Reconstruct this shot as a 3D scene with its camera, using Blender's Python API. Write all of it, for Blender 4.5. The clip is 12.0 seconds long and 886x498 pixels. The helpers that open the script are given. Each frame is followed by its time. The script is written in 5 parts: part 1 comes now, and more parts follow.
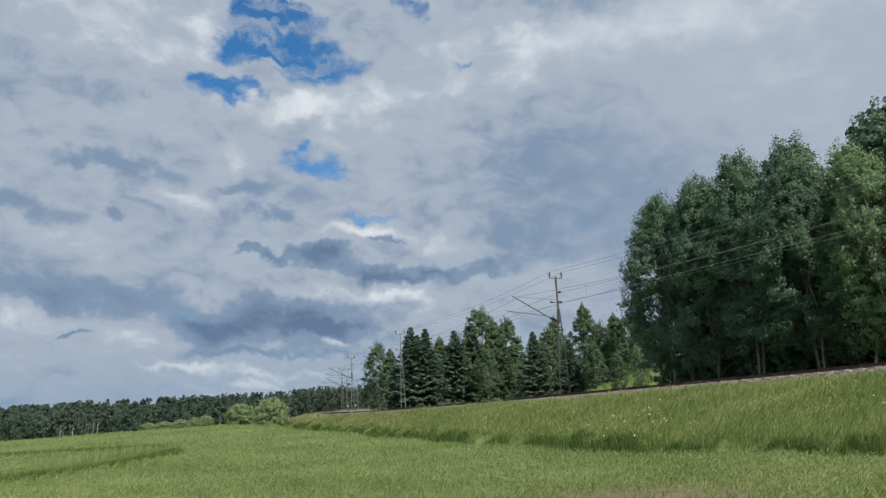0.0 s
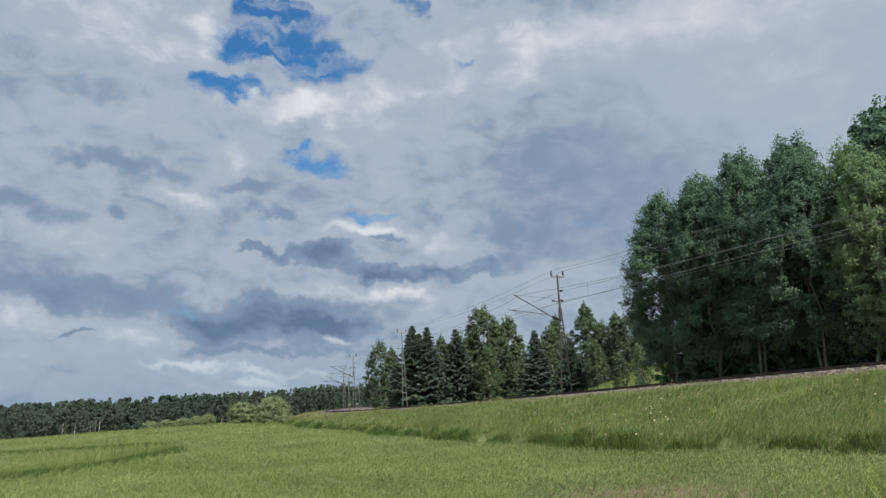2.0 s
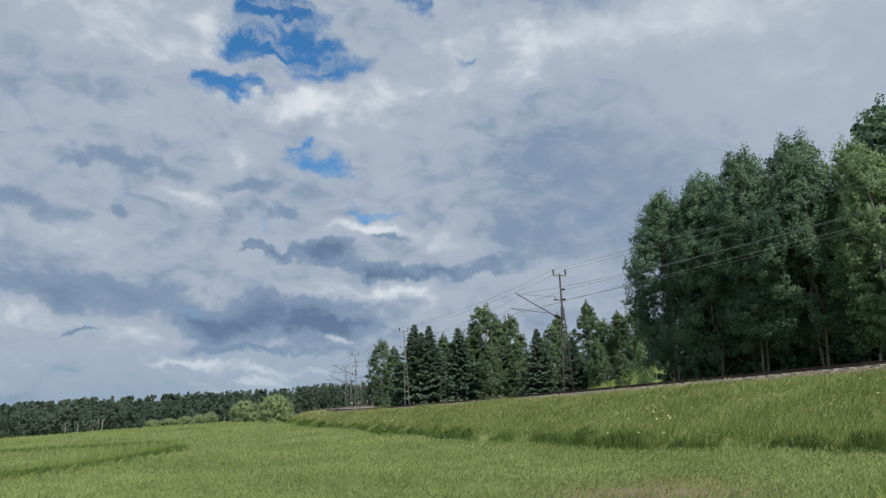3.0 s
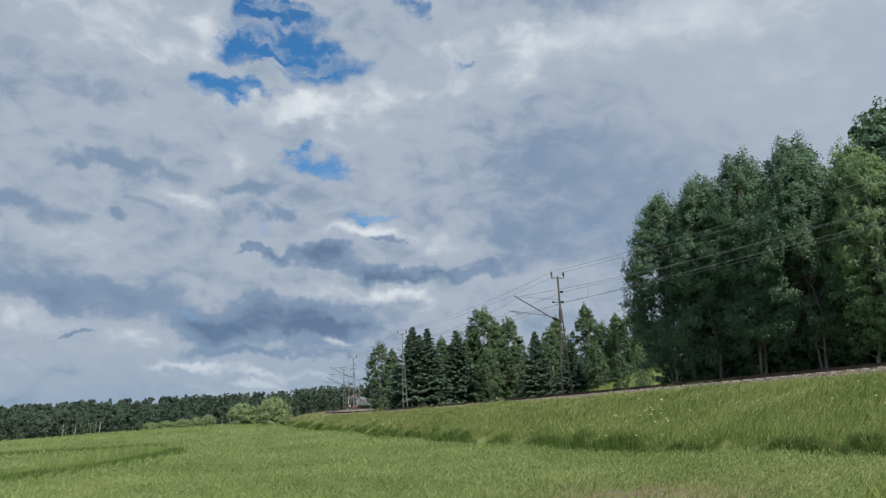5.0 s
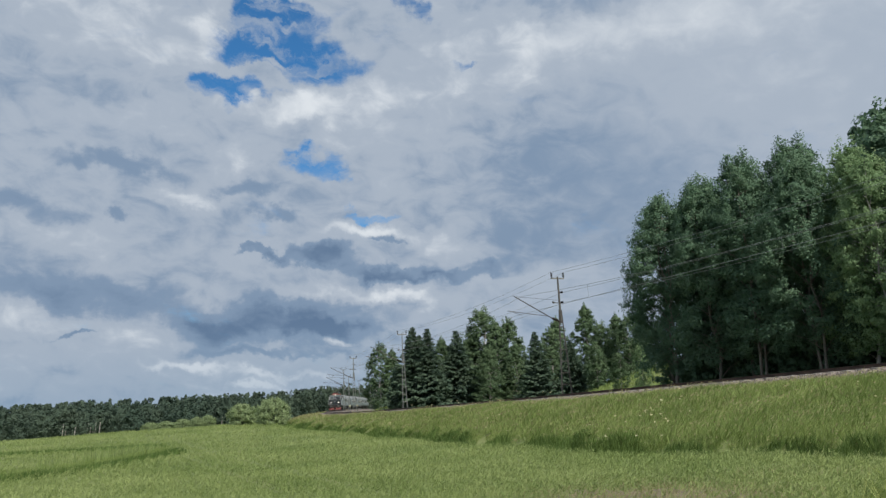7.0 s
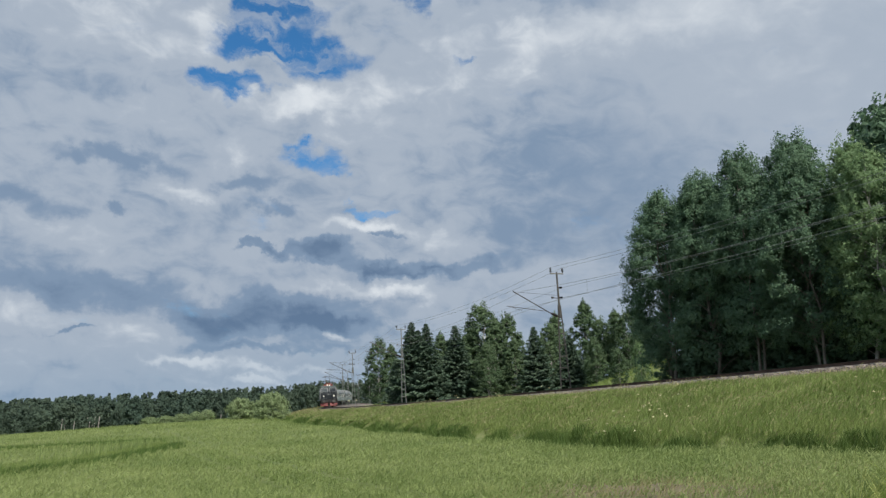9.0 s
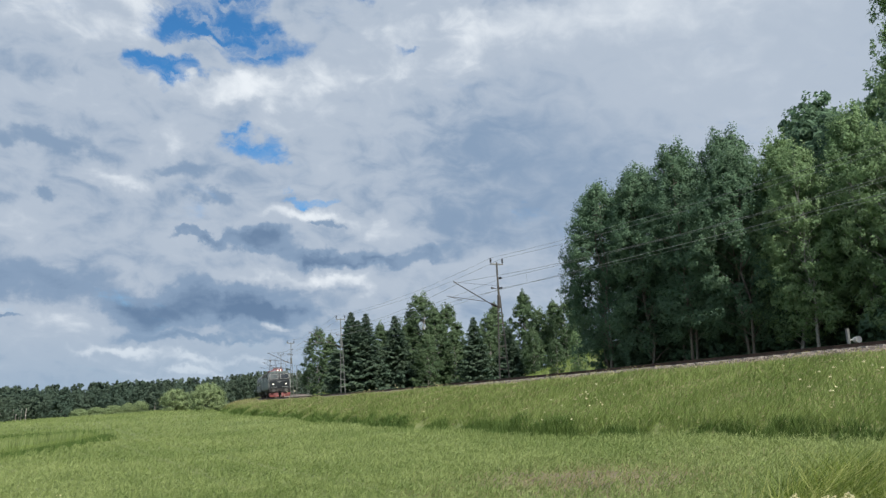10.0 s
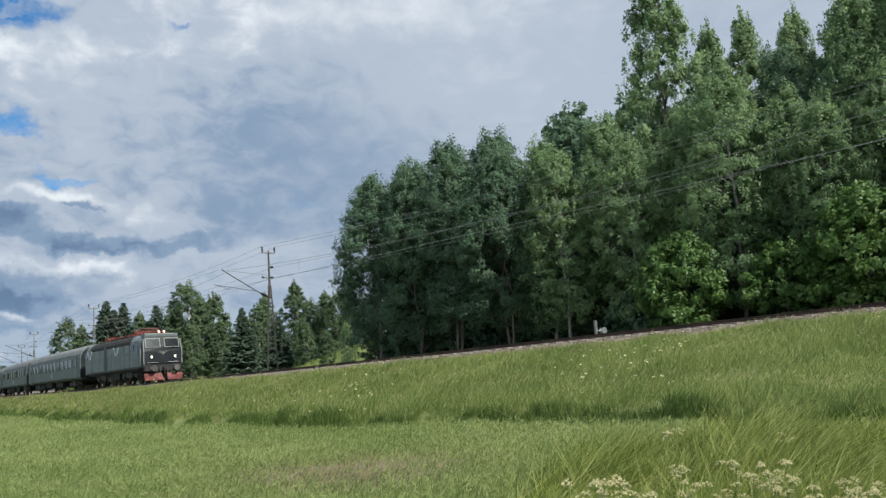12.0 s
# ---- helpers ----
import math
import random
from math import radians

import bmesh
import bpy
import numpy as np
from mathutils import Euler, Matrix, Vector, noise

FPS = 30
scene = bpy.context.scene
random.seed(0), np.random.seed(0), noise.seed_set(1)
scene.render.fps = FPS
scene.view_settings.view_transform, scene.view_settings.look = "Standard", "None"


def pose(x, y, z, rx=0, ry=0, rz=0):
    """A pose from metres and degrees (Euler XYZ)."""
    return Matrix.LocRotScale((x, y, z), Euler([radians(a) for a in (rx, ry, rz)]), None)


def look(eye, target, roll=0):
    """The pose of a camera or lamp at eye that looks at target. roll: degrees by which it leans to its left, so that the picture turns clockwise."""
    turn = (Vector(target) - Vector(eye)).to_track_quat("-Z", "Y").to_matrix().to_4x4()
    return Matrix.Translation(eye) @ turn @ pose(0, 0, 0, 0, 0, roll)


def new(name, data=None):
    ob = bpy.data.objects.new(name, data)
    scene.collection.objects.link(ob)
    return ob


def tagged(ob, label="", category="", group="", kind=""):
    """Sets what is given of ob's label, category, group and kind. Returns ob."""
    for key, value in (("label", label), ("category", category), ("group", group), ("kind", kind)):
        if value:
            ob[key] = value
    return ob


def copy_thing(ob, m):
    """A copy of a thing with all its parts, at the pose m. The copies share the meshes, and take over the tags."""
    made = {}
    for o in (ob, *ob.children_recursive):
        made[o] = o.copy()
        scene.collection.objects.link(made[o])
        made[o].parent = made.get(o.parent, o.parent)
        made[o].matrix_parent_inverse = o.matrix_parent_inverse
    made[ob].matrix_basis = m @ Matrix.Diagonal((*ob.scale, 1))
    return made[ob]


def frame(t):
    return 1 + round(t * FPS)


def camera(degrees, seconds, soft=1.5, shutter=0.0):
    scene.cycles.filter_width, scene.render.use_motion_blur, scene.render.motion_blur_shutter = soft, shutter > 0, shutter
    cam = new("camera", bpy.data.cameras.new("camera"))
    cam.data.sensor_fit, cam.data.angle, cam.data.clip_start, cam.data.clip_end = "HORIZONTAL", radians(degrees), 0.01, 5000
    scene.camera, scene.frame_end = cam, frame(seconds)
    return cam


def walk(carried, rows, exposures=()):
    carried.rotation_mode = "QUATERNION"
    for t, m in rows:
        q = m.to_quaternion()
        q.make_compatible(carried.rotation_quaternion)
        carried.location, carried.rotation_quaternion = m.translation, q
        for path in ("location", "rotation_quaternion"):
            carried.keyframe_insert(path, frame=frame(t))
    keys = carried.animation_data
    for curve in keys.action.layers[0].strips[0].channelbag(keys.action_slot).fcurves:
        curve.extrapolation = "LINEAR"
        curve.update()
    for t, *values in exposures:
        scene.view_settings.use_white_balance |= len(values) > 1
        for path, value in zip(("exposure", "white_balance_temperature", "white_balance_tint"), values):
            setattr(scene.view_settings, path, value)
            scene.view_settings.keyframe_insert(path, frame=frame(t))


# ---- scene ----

# ------------------------------------------------------------------ camera
EYE = 1.6
PATH = [
    # seconds, x, y, z, yaw, pitch, roll
    (0.0, 0.000, 0.000, 0.000, 0.00, 11.40, -3.30),
    (0.5, -0.006, -0.021, -0.003, 0.00, 11.40, -3.29),
    (1.0, -0.010, -0.030, -0.005, 0.00, 11.38, -3.27),
    (1.5, -0.010, -0.035, -0.003, 0.02, 11.35, -3.27),
    (2.0, -0.008, -0.030, -0.005, 0.12, 11.31, -3.26),
    (2.5, -0.005, -0.020, -0.005, 0.20, 11.27, -3.24),
    (3.0, 0.000, -0.010, -0.008, 0.29, 11.23, -3.22),
    (5.0, 0.004, -0.005, -0.010, 0.15, 11.40, -3.23),
    (5.5, 0.002, -0.012, -0.009, 0.13, 11.44, -3.24),
    (6.0, 0.003, -0.014, -0.007, 0.12, 11.47, -3.22),
    (6.5, 0.003, -0.018, -0.005, 0.12, 11.44, -3.22),
    (7.0, 0.004, -0.018, -0.006, 0.14, 11.42, -3.22),
    (9.0, 0.004, -0.010, -0.012, 0.10, 11.07, -3.12),
    (9.5, 0.010, 0.035, -0.022, -0.33, 10.86, -3.08),
    (9.8, 0.013, 0.070, -0.030, -1.55, 10.62, -3.12),
    (10.0, 0.018, 0.105, -0.036, -4.13, 10.16, -3.36),
    (10.2, 0.032, 0.180, -0.040, -8.20, 9.60, -3.78),
    (10.4, 0.047, 0.250, -0.042, -11.90, 9.10, -4.14),
    (10.5, 0.052, 0.275, -0.043, -12.64, 9.01, -4.21),
    (10.8, 0.058, 0.325, -0.044, -13.17, 9.03, -4.05),
    (11.0, 0.062, 0.348, -0.044, -13.32, 9.05, -3.96),
    (11.3, 0.065, 0.365, -0.044, -13.75, 9.07, -3.93),
    (11.5, 0.068, 0.385, -0.046, -14.86, 9.09, -3.93),
    (11.8, 0.078, 0.470, -0.053, -18.50, 8.72, -4.10),
    (12.0, 0.086, 0.524, -0.058, -20.27, 8.51, -4.19),
]


def aim(x, y, z, yaw, pitch, roll):
    a, p = radians(yaw), radians(pitch)
    eye = Vector((x, y, z + EYE))
    return look(eye, eye + Vector((-math.sin(a) * math.cos(p), math.cos(a) * math.cos(p), math.sin(p))) * 10, roll)


cam = camera(57.6, 12.0, soft=1.4)
walk(cam, [(r[0], aim(*r[1:])) for r in PATH], [(0.0, 0.0), (9.4, 0.0), (10.0, 0.2), (10.5, 0.42), (11.0, 0.14), (11.5, 0.15), (12.0, 0.24)])

# ------------------------------------------------------------------ sun and sky
SUN_AZ, SUN_EL = 145.0, 46.0          # degrees, clockwise from +y
sun = new("sun", bpy.data.lights.new("sun", "SUN"))
sun.data.energy, sun.data.angle, sun.data.color = 5.0, radians(6), (1.0, 0.95, 0.86)
sa, se = radians(SUN_AZ), radians(SUN_EL)
sun.matrix_world = look((0, 0, 60), Vector((0, 0, 60)) - Vector((math.sin(sa) * math.cos(se), math.cos(sa) * math.cos(se), math.sin(se))))


class Nodes:
    """Short ways to write node trees."""

    def __init__(self, tree):
        self.t = tree
        tree.nodes.clear()

    def put(self, v, socket):
        if isinstance(v, bpy.types.NodeSocket):
            self.t.links.new(v, socket)
        elif v is not None:
            socket.default_value = v

    def node(self, kind):
        return self.t.nodes.new(kind)

    def math(self, op, a, b=None, c=None):
        n = self.node("ShaderNodeMath")
        n.operation = op
        for v, s in zip((a, b, c), n.inputs):
            self.put(v, s)
        return n.outputs[0]

    def vec(self, op, a, b=None):
        n = self.node("ShaderNodeVectorMath")
        n.operation = op
        self.put(a, n.inputs[0])
        self.put(b, n.inputs[1])
        return n.outputs["Value"] if op in ("LENGTH", "DOT_PRODUCT") else n.outputs[0]

    def noise(self, vector, scale, detail=6.0, rough=0.55, warp=0.0):
        n = self.node("ShaderNodeTexNoise")
        self.put(vector, n.inputs["Vector"])
        for k, v in (("Scale", scale), ("Detail", detail), ("Roughness", rough), ("Distortion", warp)):
            n.inputs[k].default_value = v
        return n.outputs[0]

    def fit(self, v, a, b, c=0.0, d=1.0, smooth=True):
        n = self.node("ShaderNodeMapRange")
        n.interpolation_type = "SMOOTHSTEP" if smooth else "LINEAR"
        for val, s in zip((v, a, b, c, d), n.inputs):
            self.put(val, s)
        return n.outputs[0]

    def mix(self, f, a, b, blend="MIX"):
        n = self.node("ShaderNodeMix")
        n.data_type, n.blend_type = "RGBA", blend
        self.put(f, n.inputs["Factor"])
        for v, s in ((a, n.inputs[6]), (b, n.inputs[7])):
            self.put((*v, 1) if isinstance(v, tuple) and len(v) == 3 else v, s)
        return n.outputs[2]

    def combine(self, x, y, z):
        n = self.node("ShaderNodeCombineXYZ")
        for v, s in zip((x, y, z), n.inputs):
            self.put(v, s)
        return n.outputs[0]


world = bpy.data.worlds.new("world")
scene.world = world
world.use_nodes = True
N = Nodes(world.node_tree)
coord = N.node("ShaderNodeTexCoord").outputs["Generated"]
sep = N.node("ShaderNodeSeparateXYZ")
N.put(coord, sep.inputs[0])
dx, dy, dz = sep.outputs
azimuth = N.math("MULTIPLY", N.math("ARCTAN2", dx, dy), 57.29578)
height = N.math("MULTIPLY", N.math("ARCSINE", dz), 57.29578)
sky = N.node("ShaderNodeTexSky")
sky.sky_type, sky.sun_disc = "NISHITA", False
sky.sun_elevation, sky.sun_rotation = se, sa
# cloud sheet seen in perspective, and the same in angles
deep = N.math("ADD", N.math("MAXIMUM", dz, 0.0), 0.16)
sheet = N.combine(N.math("DIVIDE", dx, deep), N.math("DIVIDE", dy, deep), 0.0)
angles = N.combine(azimuth, N.math("ADD", height, N.math("MULTIPLY", azimuth, 0.058)), 0.0)
wob_a = N.math("SUBTRACT", N.noise(angles, 0.30, 9, 0.56), 0.5)
wob_b = N.math("SUBTRACT", N.noise(N.vec("ADD", angles, (40.0, 13.0, 5.0)), 0.34, 9, 0.56), 0.5)
wavy = N.vec("ADD", angles, N.combine(N.math("MULTIPLY", wob_a, 6.5), N.math("MULTIPLY", wob_b, 4.0), 0.0))


def blob(a, h, wide, tall, soft):
    d = N.vec("LENGTH", N.vec("MULTIPLY", N.vec("SUBTRACT", wavy, (a, h, 0.0)), (1 / wide, 1 / tall, 0.0)))
    return N.fit(d, 1.25, soft)


def veil(a, h, wide, tall):
    """A wide soft patch with no edge."""
    d = N.vec("LENGTH", N.vec("MULTIPLY", N.vec("SUBTRACT", wavy, (a, h, 0.0)), (1 / wide, 1 / tall, 0.0)))
    return N.fit(d, 2.1, 0.0)


def total(*parts):
    v = parts[0]
    for p in parts[1:]:
        v = N.math("ADD", v, p)
    return v


def times(k, v):
    return N.math("MULTIPLY", v, k)


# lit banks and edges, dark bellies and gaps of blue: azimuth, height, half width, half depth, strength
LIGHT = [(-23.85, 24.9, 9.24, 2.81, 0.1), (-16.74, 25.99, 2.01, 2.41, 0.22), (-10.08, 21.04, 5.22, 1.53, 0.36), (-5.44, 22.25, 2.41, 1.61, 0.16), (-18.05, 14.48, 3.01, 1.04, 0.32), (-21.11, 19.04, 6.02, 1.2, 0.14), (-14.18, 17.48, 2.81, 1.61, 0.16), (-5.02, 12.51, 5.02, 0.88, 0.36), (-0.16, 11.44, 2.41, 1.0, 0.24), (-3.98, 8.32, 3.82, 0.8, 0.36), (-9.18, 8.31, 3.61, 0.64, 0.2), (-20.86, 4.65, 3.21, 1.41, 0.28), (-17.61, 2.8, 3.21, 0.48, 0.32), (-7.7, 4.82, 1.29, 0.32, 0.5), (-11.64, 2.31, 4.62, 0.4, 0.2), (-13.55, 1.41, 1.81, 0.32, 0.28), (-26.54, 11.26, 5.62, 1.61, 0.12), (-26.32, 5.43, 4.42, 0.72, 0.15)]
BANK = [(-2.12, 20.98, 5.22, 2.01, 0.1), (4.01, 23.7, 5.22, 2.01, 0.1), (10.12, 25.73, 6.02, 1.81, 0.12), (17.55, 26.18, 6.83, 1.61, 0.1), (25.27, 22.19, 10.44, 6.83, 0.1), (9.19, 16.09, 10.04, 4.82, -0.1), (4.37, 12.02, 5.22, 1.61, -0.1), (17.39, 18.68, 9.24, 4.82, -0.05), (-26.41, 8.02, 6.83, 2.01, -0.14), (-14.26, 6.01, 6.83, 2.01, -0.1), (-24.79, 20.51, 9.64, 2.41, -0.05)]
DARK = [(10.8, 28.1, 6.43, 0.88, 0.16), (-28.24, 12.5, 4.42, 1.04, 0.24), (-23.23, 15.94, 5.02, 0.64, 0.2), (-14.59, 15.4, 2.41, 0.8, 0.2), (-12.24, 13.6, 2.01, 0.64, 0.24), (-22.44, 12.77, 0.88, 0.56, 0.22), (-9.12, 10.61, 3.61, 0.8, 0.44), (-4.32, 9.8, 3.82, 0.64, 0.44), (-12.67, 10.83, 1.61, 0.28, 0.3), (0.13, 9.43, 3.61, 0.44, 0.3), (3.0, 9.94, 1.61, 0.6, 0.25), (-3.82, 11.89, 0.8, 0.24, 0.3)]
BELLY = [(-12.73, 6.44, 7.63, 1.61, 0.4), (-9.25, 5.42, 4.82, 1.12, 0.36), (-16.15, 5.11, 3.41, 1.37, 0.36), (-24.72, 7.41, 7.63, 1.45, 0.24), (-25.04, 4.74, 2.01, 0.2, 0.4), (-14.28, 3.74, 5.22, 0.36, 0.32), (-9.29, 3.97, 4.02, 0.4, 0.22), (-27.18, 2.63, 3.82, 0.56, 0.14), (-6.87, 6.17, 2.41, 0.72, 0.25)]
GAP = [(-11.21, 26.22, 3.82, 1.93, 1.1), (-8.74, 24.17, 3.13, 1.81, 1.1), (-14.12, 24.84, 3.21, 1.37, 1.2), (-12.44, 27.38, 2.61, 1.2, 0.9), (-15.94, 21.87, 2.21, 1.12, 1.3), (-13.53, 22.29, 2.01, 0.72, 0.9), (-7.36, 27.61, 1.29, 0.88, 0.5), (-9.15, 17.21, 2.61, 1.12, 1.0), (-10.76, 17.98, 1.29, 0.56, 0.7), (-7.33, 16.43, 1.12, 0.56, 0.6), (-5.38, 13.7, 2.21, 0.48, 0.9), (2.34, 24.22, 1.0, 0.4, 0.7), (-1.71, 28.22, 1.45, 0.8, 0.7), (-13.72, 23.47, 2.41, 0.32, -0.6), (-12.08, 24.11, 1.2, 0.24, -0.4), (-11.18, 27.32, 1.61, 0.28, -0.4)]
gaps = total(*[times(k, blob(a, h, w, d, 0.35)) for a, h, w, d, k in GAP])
fine = N.noise(sheet, 2.3, 9, 0.6, 0.4)
curl = N.noise(N.vec("MULTIPLY", angles, (1.0, 1.7, 1.0)), 0.36, 8, 0.56, 0.5)
wisp = N.noise(N.vec("MULTIPLY", angles, (1.0, 2.0, 1.0)), 0.13, 9, 0.66, 0.5)
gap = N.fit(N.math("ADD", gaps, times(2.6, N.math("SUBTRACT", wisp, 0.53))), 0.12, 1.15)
streak = N.noise(N.vec("MULTIPLY", wavy, (0.7, 2.0, 1.0)), 0.32, 8, 0.62, 0.6)
gap = N.math("MULTIPLY", gap, N.fit(streak, 0.46, 0.66, 1.0, 0.35))
# light and dark in the clouds
lumps = N.noise(N.vec("MULTIPLY", wavy, (1.0, 1.8, 1.0)), 0.06, 8, 0.56, 0.3)
bands = N.noise(N.vec("MULTIPLY", wavy, (1.0, 5.0, 1.0)), 0.06, 7, 0.58, 0.1)
low = N.fit(height, 15.0, 4.0)
calm = N.fit(azimuth, 4.0, 14.0, 1.0, 0.45)
tone = N.math("ADD", N.math("MULTIPLY", calm, times(0.6, N.math("SUBTRACT", lumps, 0.5))), N.math("MULTIPLY", low, times(0.5, N.math("SUBTRACT", bands, 0.5))))
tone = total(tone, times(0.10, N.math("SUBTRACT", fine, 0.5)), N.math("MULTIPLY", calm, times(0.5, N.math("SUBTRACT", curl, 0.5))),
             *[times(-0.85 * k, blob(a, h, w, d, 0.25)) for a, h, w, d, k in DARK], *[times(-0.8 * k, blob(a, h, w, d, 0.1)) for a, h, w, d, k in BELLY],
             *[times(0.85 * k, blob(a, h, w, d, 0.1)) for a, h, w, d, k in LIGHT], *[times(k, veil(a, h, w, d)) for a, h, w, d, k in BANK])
ramp = N.node("ShaderNodeValToRGB")
N.put(N.math("ADD", tone, 0.56), ramp.inputs[0])
ramp.color_ramp.interpolation = "EASE"
stops = ((0.05, (0.115, 0.185, 0.30)), (0.35, (0.215, 0.30, 0.425)), (0.60, (0.395, 0.46, 0.55)), (0.93, (0.72, 0.765, 0.81)))
while len(ramp.color_ramp.elements) < len(stops):
    ramp.color_ramp.elements.new(0.5)
for e, (p, c) in zip(ramp.color_ramp.elements, stops):
    e.position, e.color = p, (*c, 1)
blue = N.mix(1.0, sky.outputs[0], (0.036, 0.088, 0.125), "MULTIPLY")
clouds = N.mix(gap, ramp.outputs[0], blue)
haze = N.fit(height, 8.0, 0.0, 0.0, 0.6)
clouds = N.mix(haze, clouds, (0.235, 0.345, 0.475))
back = N.node("ShaderNodeBackground")
N.put(clouds, back.inputs[0])
back.inputs[1].default_value = 1.0
N.put(back.outputs[0], N.node("ShaderNodeOutputWorld").inputs[0])

# ------------------------------------------------------------------ materials


def material(name, a, b, scale=3.0, rough=0.7, metal=0.0, bump=0.0, island=0.0, thin=0.0, fine=None, spec=0.5, emit=0.0):
    """Two colours mixed by noise at two sizes; island: variation piece by piece; thin: light passing through."""
    m = bpy.data.materials.new(name)
    m.use_nodes = True
    n = Nodes(m.node_tree)
    where = n.node("ShaderNodeTexCoord").outputs["Object"]
    big = n.noise(where, scale, 5, 0.6)
    small = n.noise(where, fine or scale * 9, 4, 0.6)
    f = n.fit(n.math("ADD", n.math("MULTIPLY", big, 0.65), n.math("MULTIPLY", small, 0.35)), 0.36, 0.64)
    if island:
        geo = n.node("ShaderNodeNewGeometry")
        ob = n.node("ShaderNodeObjectInfo")
        f = n.math("ADD", n.math("MULTIPLY", f, 1 - island), n.math("MULTIPLY", n.math("ADD", n.math("MULTIPLY", geo.outputs["Random Per Island"], 0.7), n.math("MULTIPLY", ob.outputs["Random"], 0.3)), island))
    col = n.mix(f, a, b)
    p = n.node("ShaderNodeBsdfPrincipled")
    n.put(col, p.inputs["Base Color"])
    p.inputs["Roughness"].default_value, p.inputs["Metallic"].default_value = rough, metal
    p.inputs["Specular IOR Level"].default_value = spec
    if emit:
        p.inputs["Emission Color"].default_value, p.inputs["Emission Strength"].default_value = (*a, 1), emit
    if bump:
        bn = n.node("ShaderNodeBump")
        bn.inputs["Strength"].default_value, bn.inputs["Distance"].default_value = bump, 0.02
        n.put(small, bn.inputs["Height"])
        n.put(bn.outputs[0], p.inputs["Normal"])
    out = p.outputs[0]
    if thin:
        tr = n.node("ShaderNodeBsdfTranslucent")
        n.put(col, tr.inputs[0])
        mx = n.node("ShaderNodeMixShader")
        mx.inputs[0].default_value = thin
        n.put(p.outputs[0], mx.inputs[1])
        n.put(tr.outputs[0], mx.inputs[2])
        out = mx.outputs[0]
    n.put(out, n.node("ShaderNodeOutputMaterial").inputs[0])
    return m


M_GROUND = material("field_soil_and_green", (0.10, 0.14, 0.04), (0.17, 0.19, 0.07), 0.25, 0.95, fine=6, bump=0.6)
M_CROP = material("crop_blade", (0.12, 0.19, 0.045), (0.37, 0.43, 0.175), 0.16, 0.6, island=0.42, thin=0.42, spec=0.3)
M_GRASS = material("verge_grass_blade", (0.11, 0.185, 0.036), (0.345, 0.415, 0.145), 0.35, 0.6, island=0.6, thin=0.42, spec=0.3)
M_PALE = material("seeding_stalk", (0.22, 0.26, 0.06), (0.50, 0.52, 0.18), 0.5, 0.6, island=0.7, thin=0.35)
M_LUSH = material("lush_grass_blade", (0.035, 0.085, 0.008), (0.36, 0.43, 0.085), 0.2, 0.5, island=0.8, thin=0.42, spec=0.3)
# darkened green: the verge foot's shade is put into the blade colour
M_DITCH = material("ditch_shade_grass_blade", (0.05, 0.105, 0.024), (0.17, 0.245, 0.068), 0.2, 0.6, island=0.6, thin=0.3, spec=0.2)
M_STRAW = material("dry_straw", (0.20, 0.185, 0.085), (0.36, 0.33, 0.17), 0.5, 0.8, island=0.6, thin=0.2)
M_SOIL = material("bare_soil", (0.10, 0.082, 0.052), (0.19, 0.158, 0.105), 1.2, 0.95, fine=14, bump=0.8)
M_EARTH = material("reddish_earth", (0.15, 0.095, 0.07), (0.27, 0.19, 0.14), 0.5, 0.95, fine=5, bump=0.8)
M_LEAF_DARK = material("alder_leaf", (0.074, 0.146, 0.092), (0.145, 0.23, 0.136), 0.25, 0.6, island=0.4, thin=0.32, spec=0.2)
M_LEAF_MID = material("birch_leaf", (0.142, 0.245, 0.12), (0.275, 0.38, 0.188), 0.25, 0.6, island=0.5, thin=0.36, spec=0.2)
M_LEAF_LIGHT = material("maple_leaf", (0.08, 0.17, 0.045), (0.16, 0.27, 0.075), 0.4, 0.5, island=0.55, thin=0.42, spec=0.35)
M_WILLOW = material("willow_leaf", (0.165, 0.235, 0.10), (0.30, 0.375, 0.185), 0.3, 0.6, island=0.5, thin=0.3)
M_NEEDLE = material("spruce_needle", (0.066, 0.114, 0.084), (0.125, 0.175, 0.115), 0.5, 0.75, island=0.3, thin=0.12, spec=0.1)
# muted green, with the haze over the rise mixed into the leaf colour
M_LEAF_BACK = material("hazed_birch_leaf", (0.075, 0.13, 0.07), (0.15, 0.21, 0.11), 0.25, 0.7, island=0.35, thin=0.25, spec=0.1)
# bluish grey-green: distance haze over the forest is tinted into this colour
M_FAR = material("hazed_far_foliage", (0.052, 0.085, 0.066), (0.10, 0.135, 0.094), 0.02, 0.85, island=0.2, thin=0.25, fine=0.3, spec=0.1)
M_BARK = material("grey_bark", (0.10, 0.085, 0.07), (0.22, 0.20, 0.175), 2.0, 0.9, bump=0.8)
M_BIRCH = material("birch_bark", (0.17, 0.16, 0.15), (0.48, 0.46, 0.43), 1.6, 0.8, bump=0.4)
M_BALLAST = material("ballast_stone", (0.10, 0.085, 0.075), (0.31, 0.265, 0.23), 3.0, 0.9, island=0.8, fine=30)
M_BALLAST_BED = material("ballast_bed", (0.075, 0.06, 0.052), (0.21, 0.175, 0.15), 2.2, 0.95, fine=22, bump=1.0)
M_RAIL = material("rusty_rail", (0.045, 0.03, 0.024), (0.10, 0.065, 0.05), 2.0, 0.6, metal=0.4)
M_TIE = material("concrete_sleeper", (0.16, 0.15, 0.14), (0.28, 0.26, 0.24), 2.0, 0.9, bump=0.4)
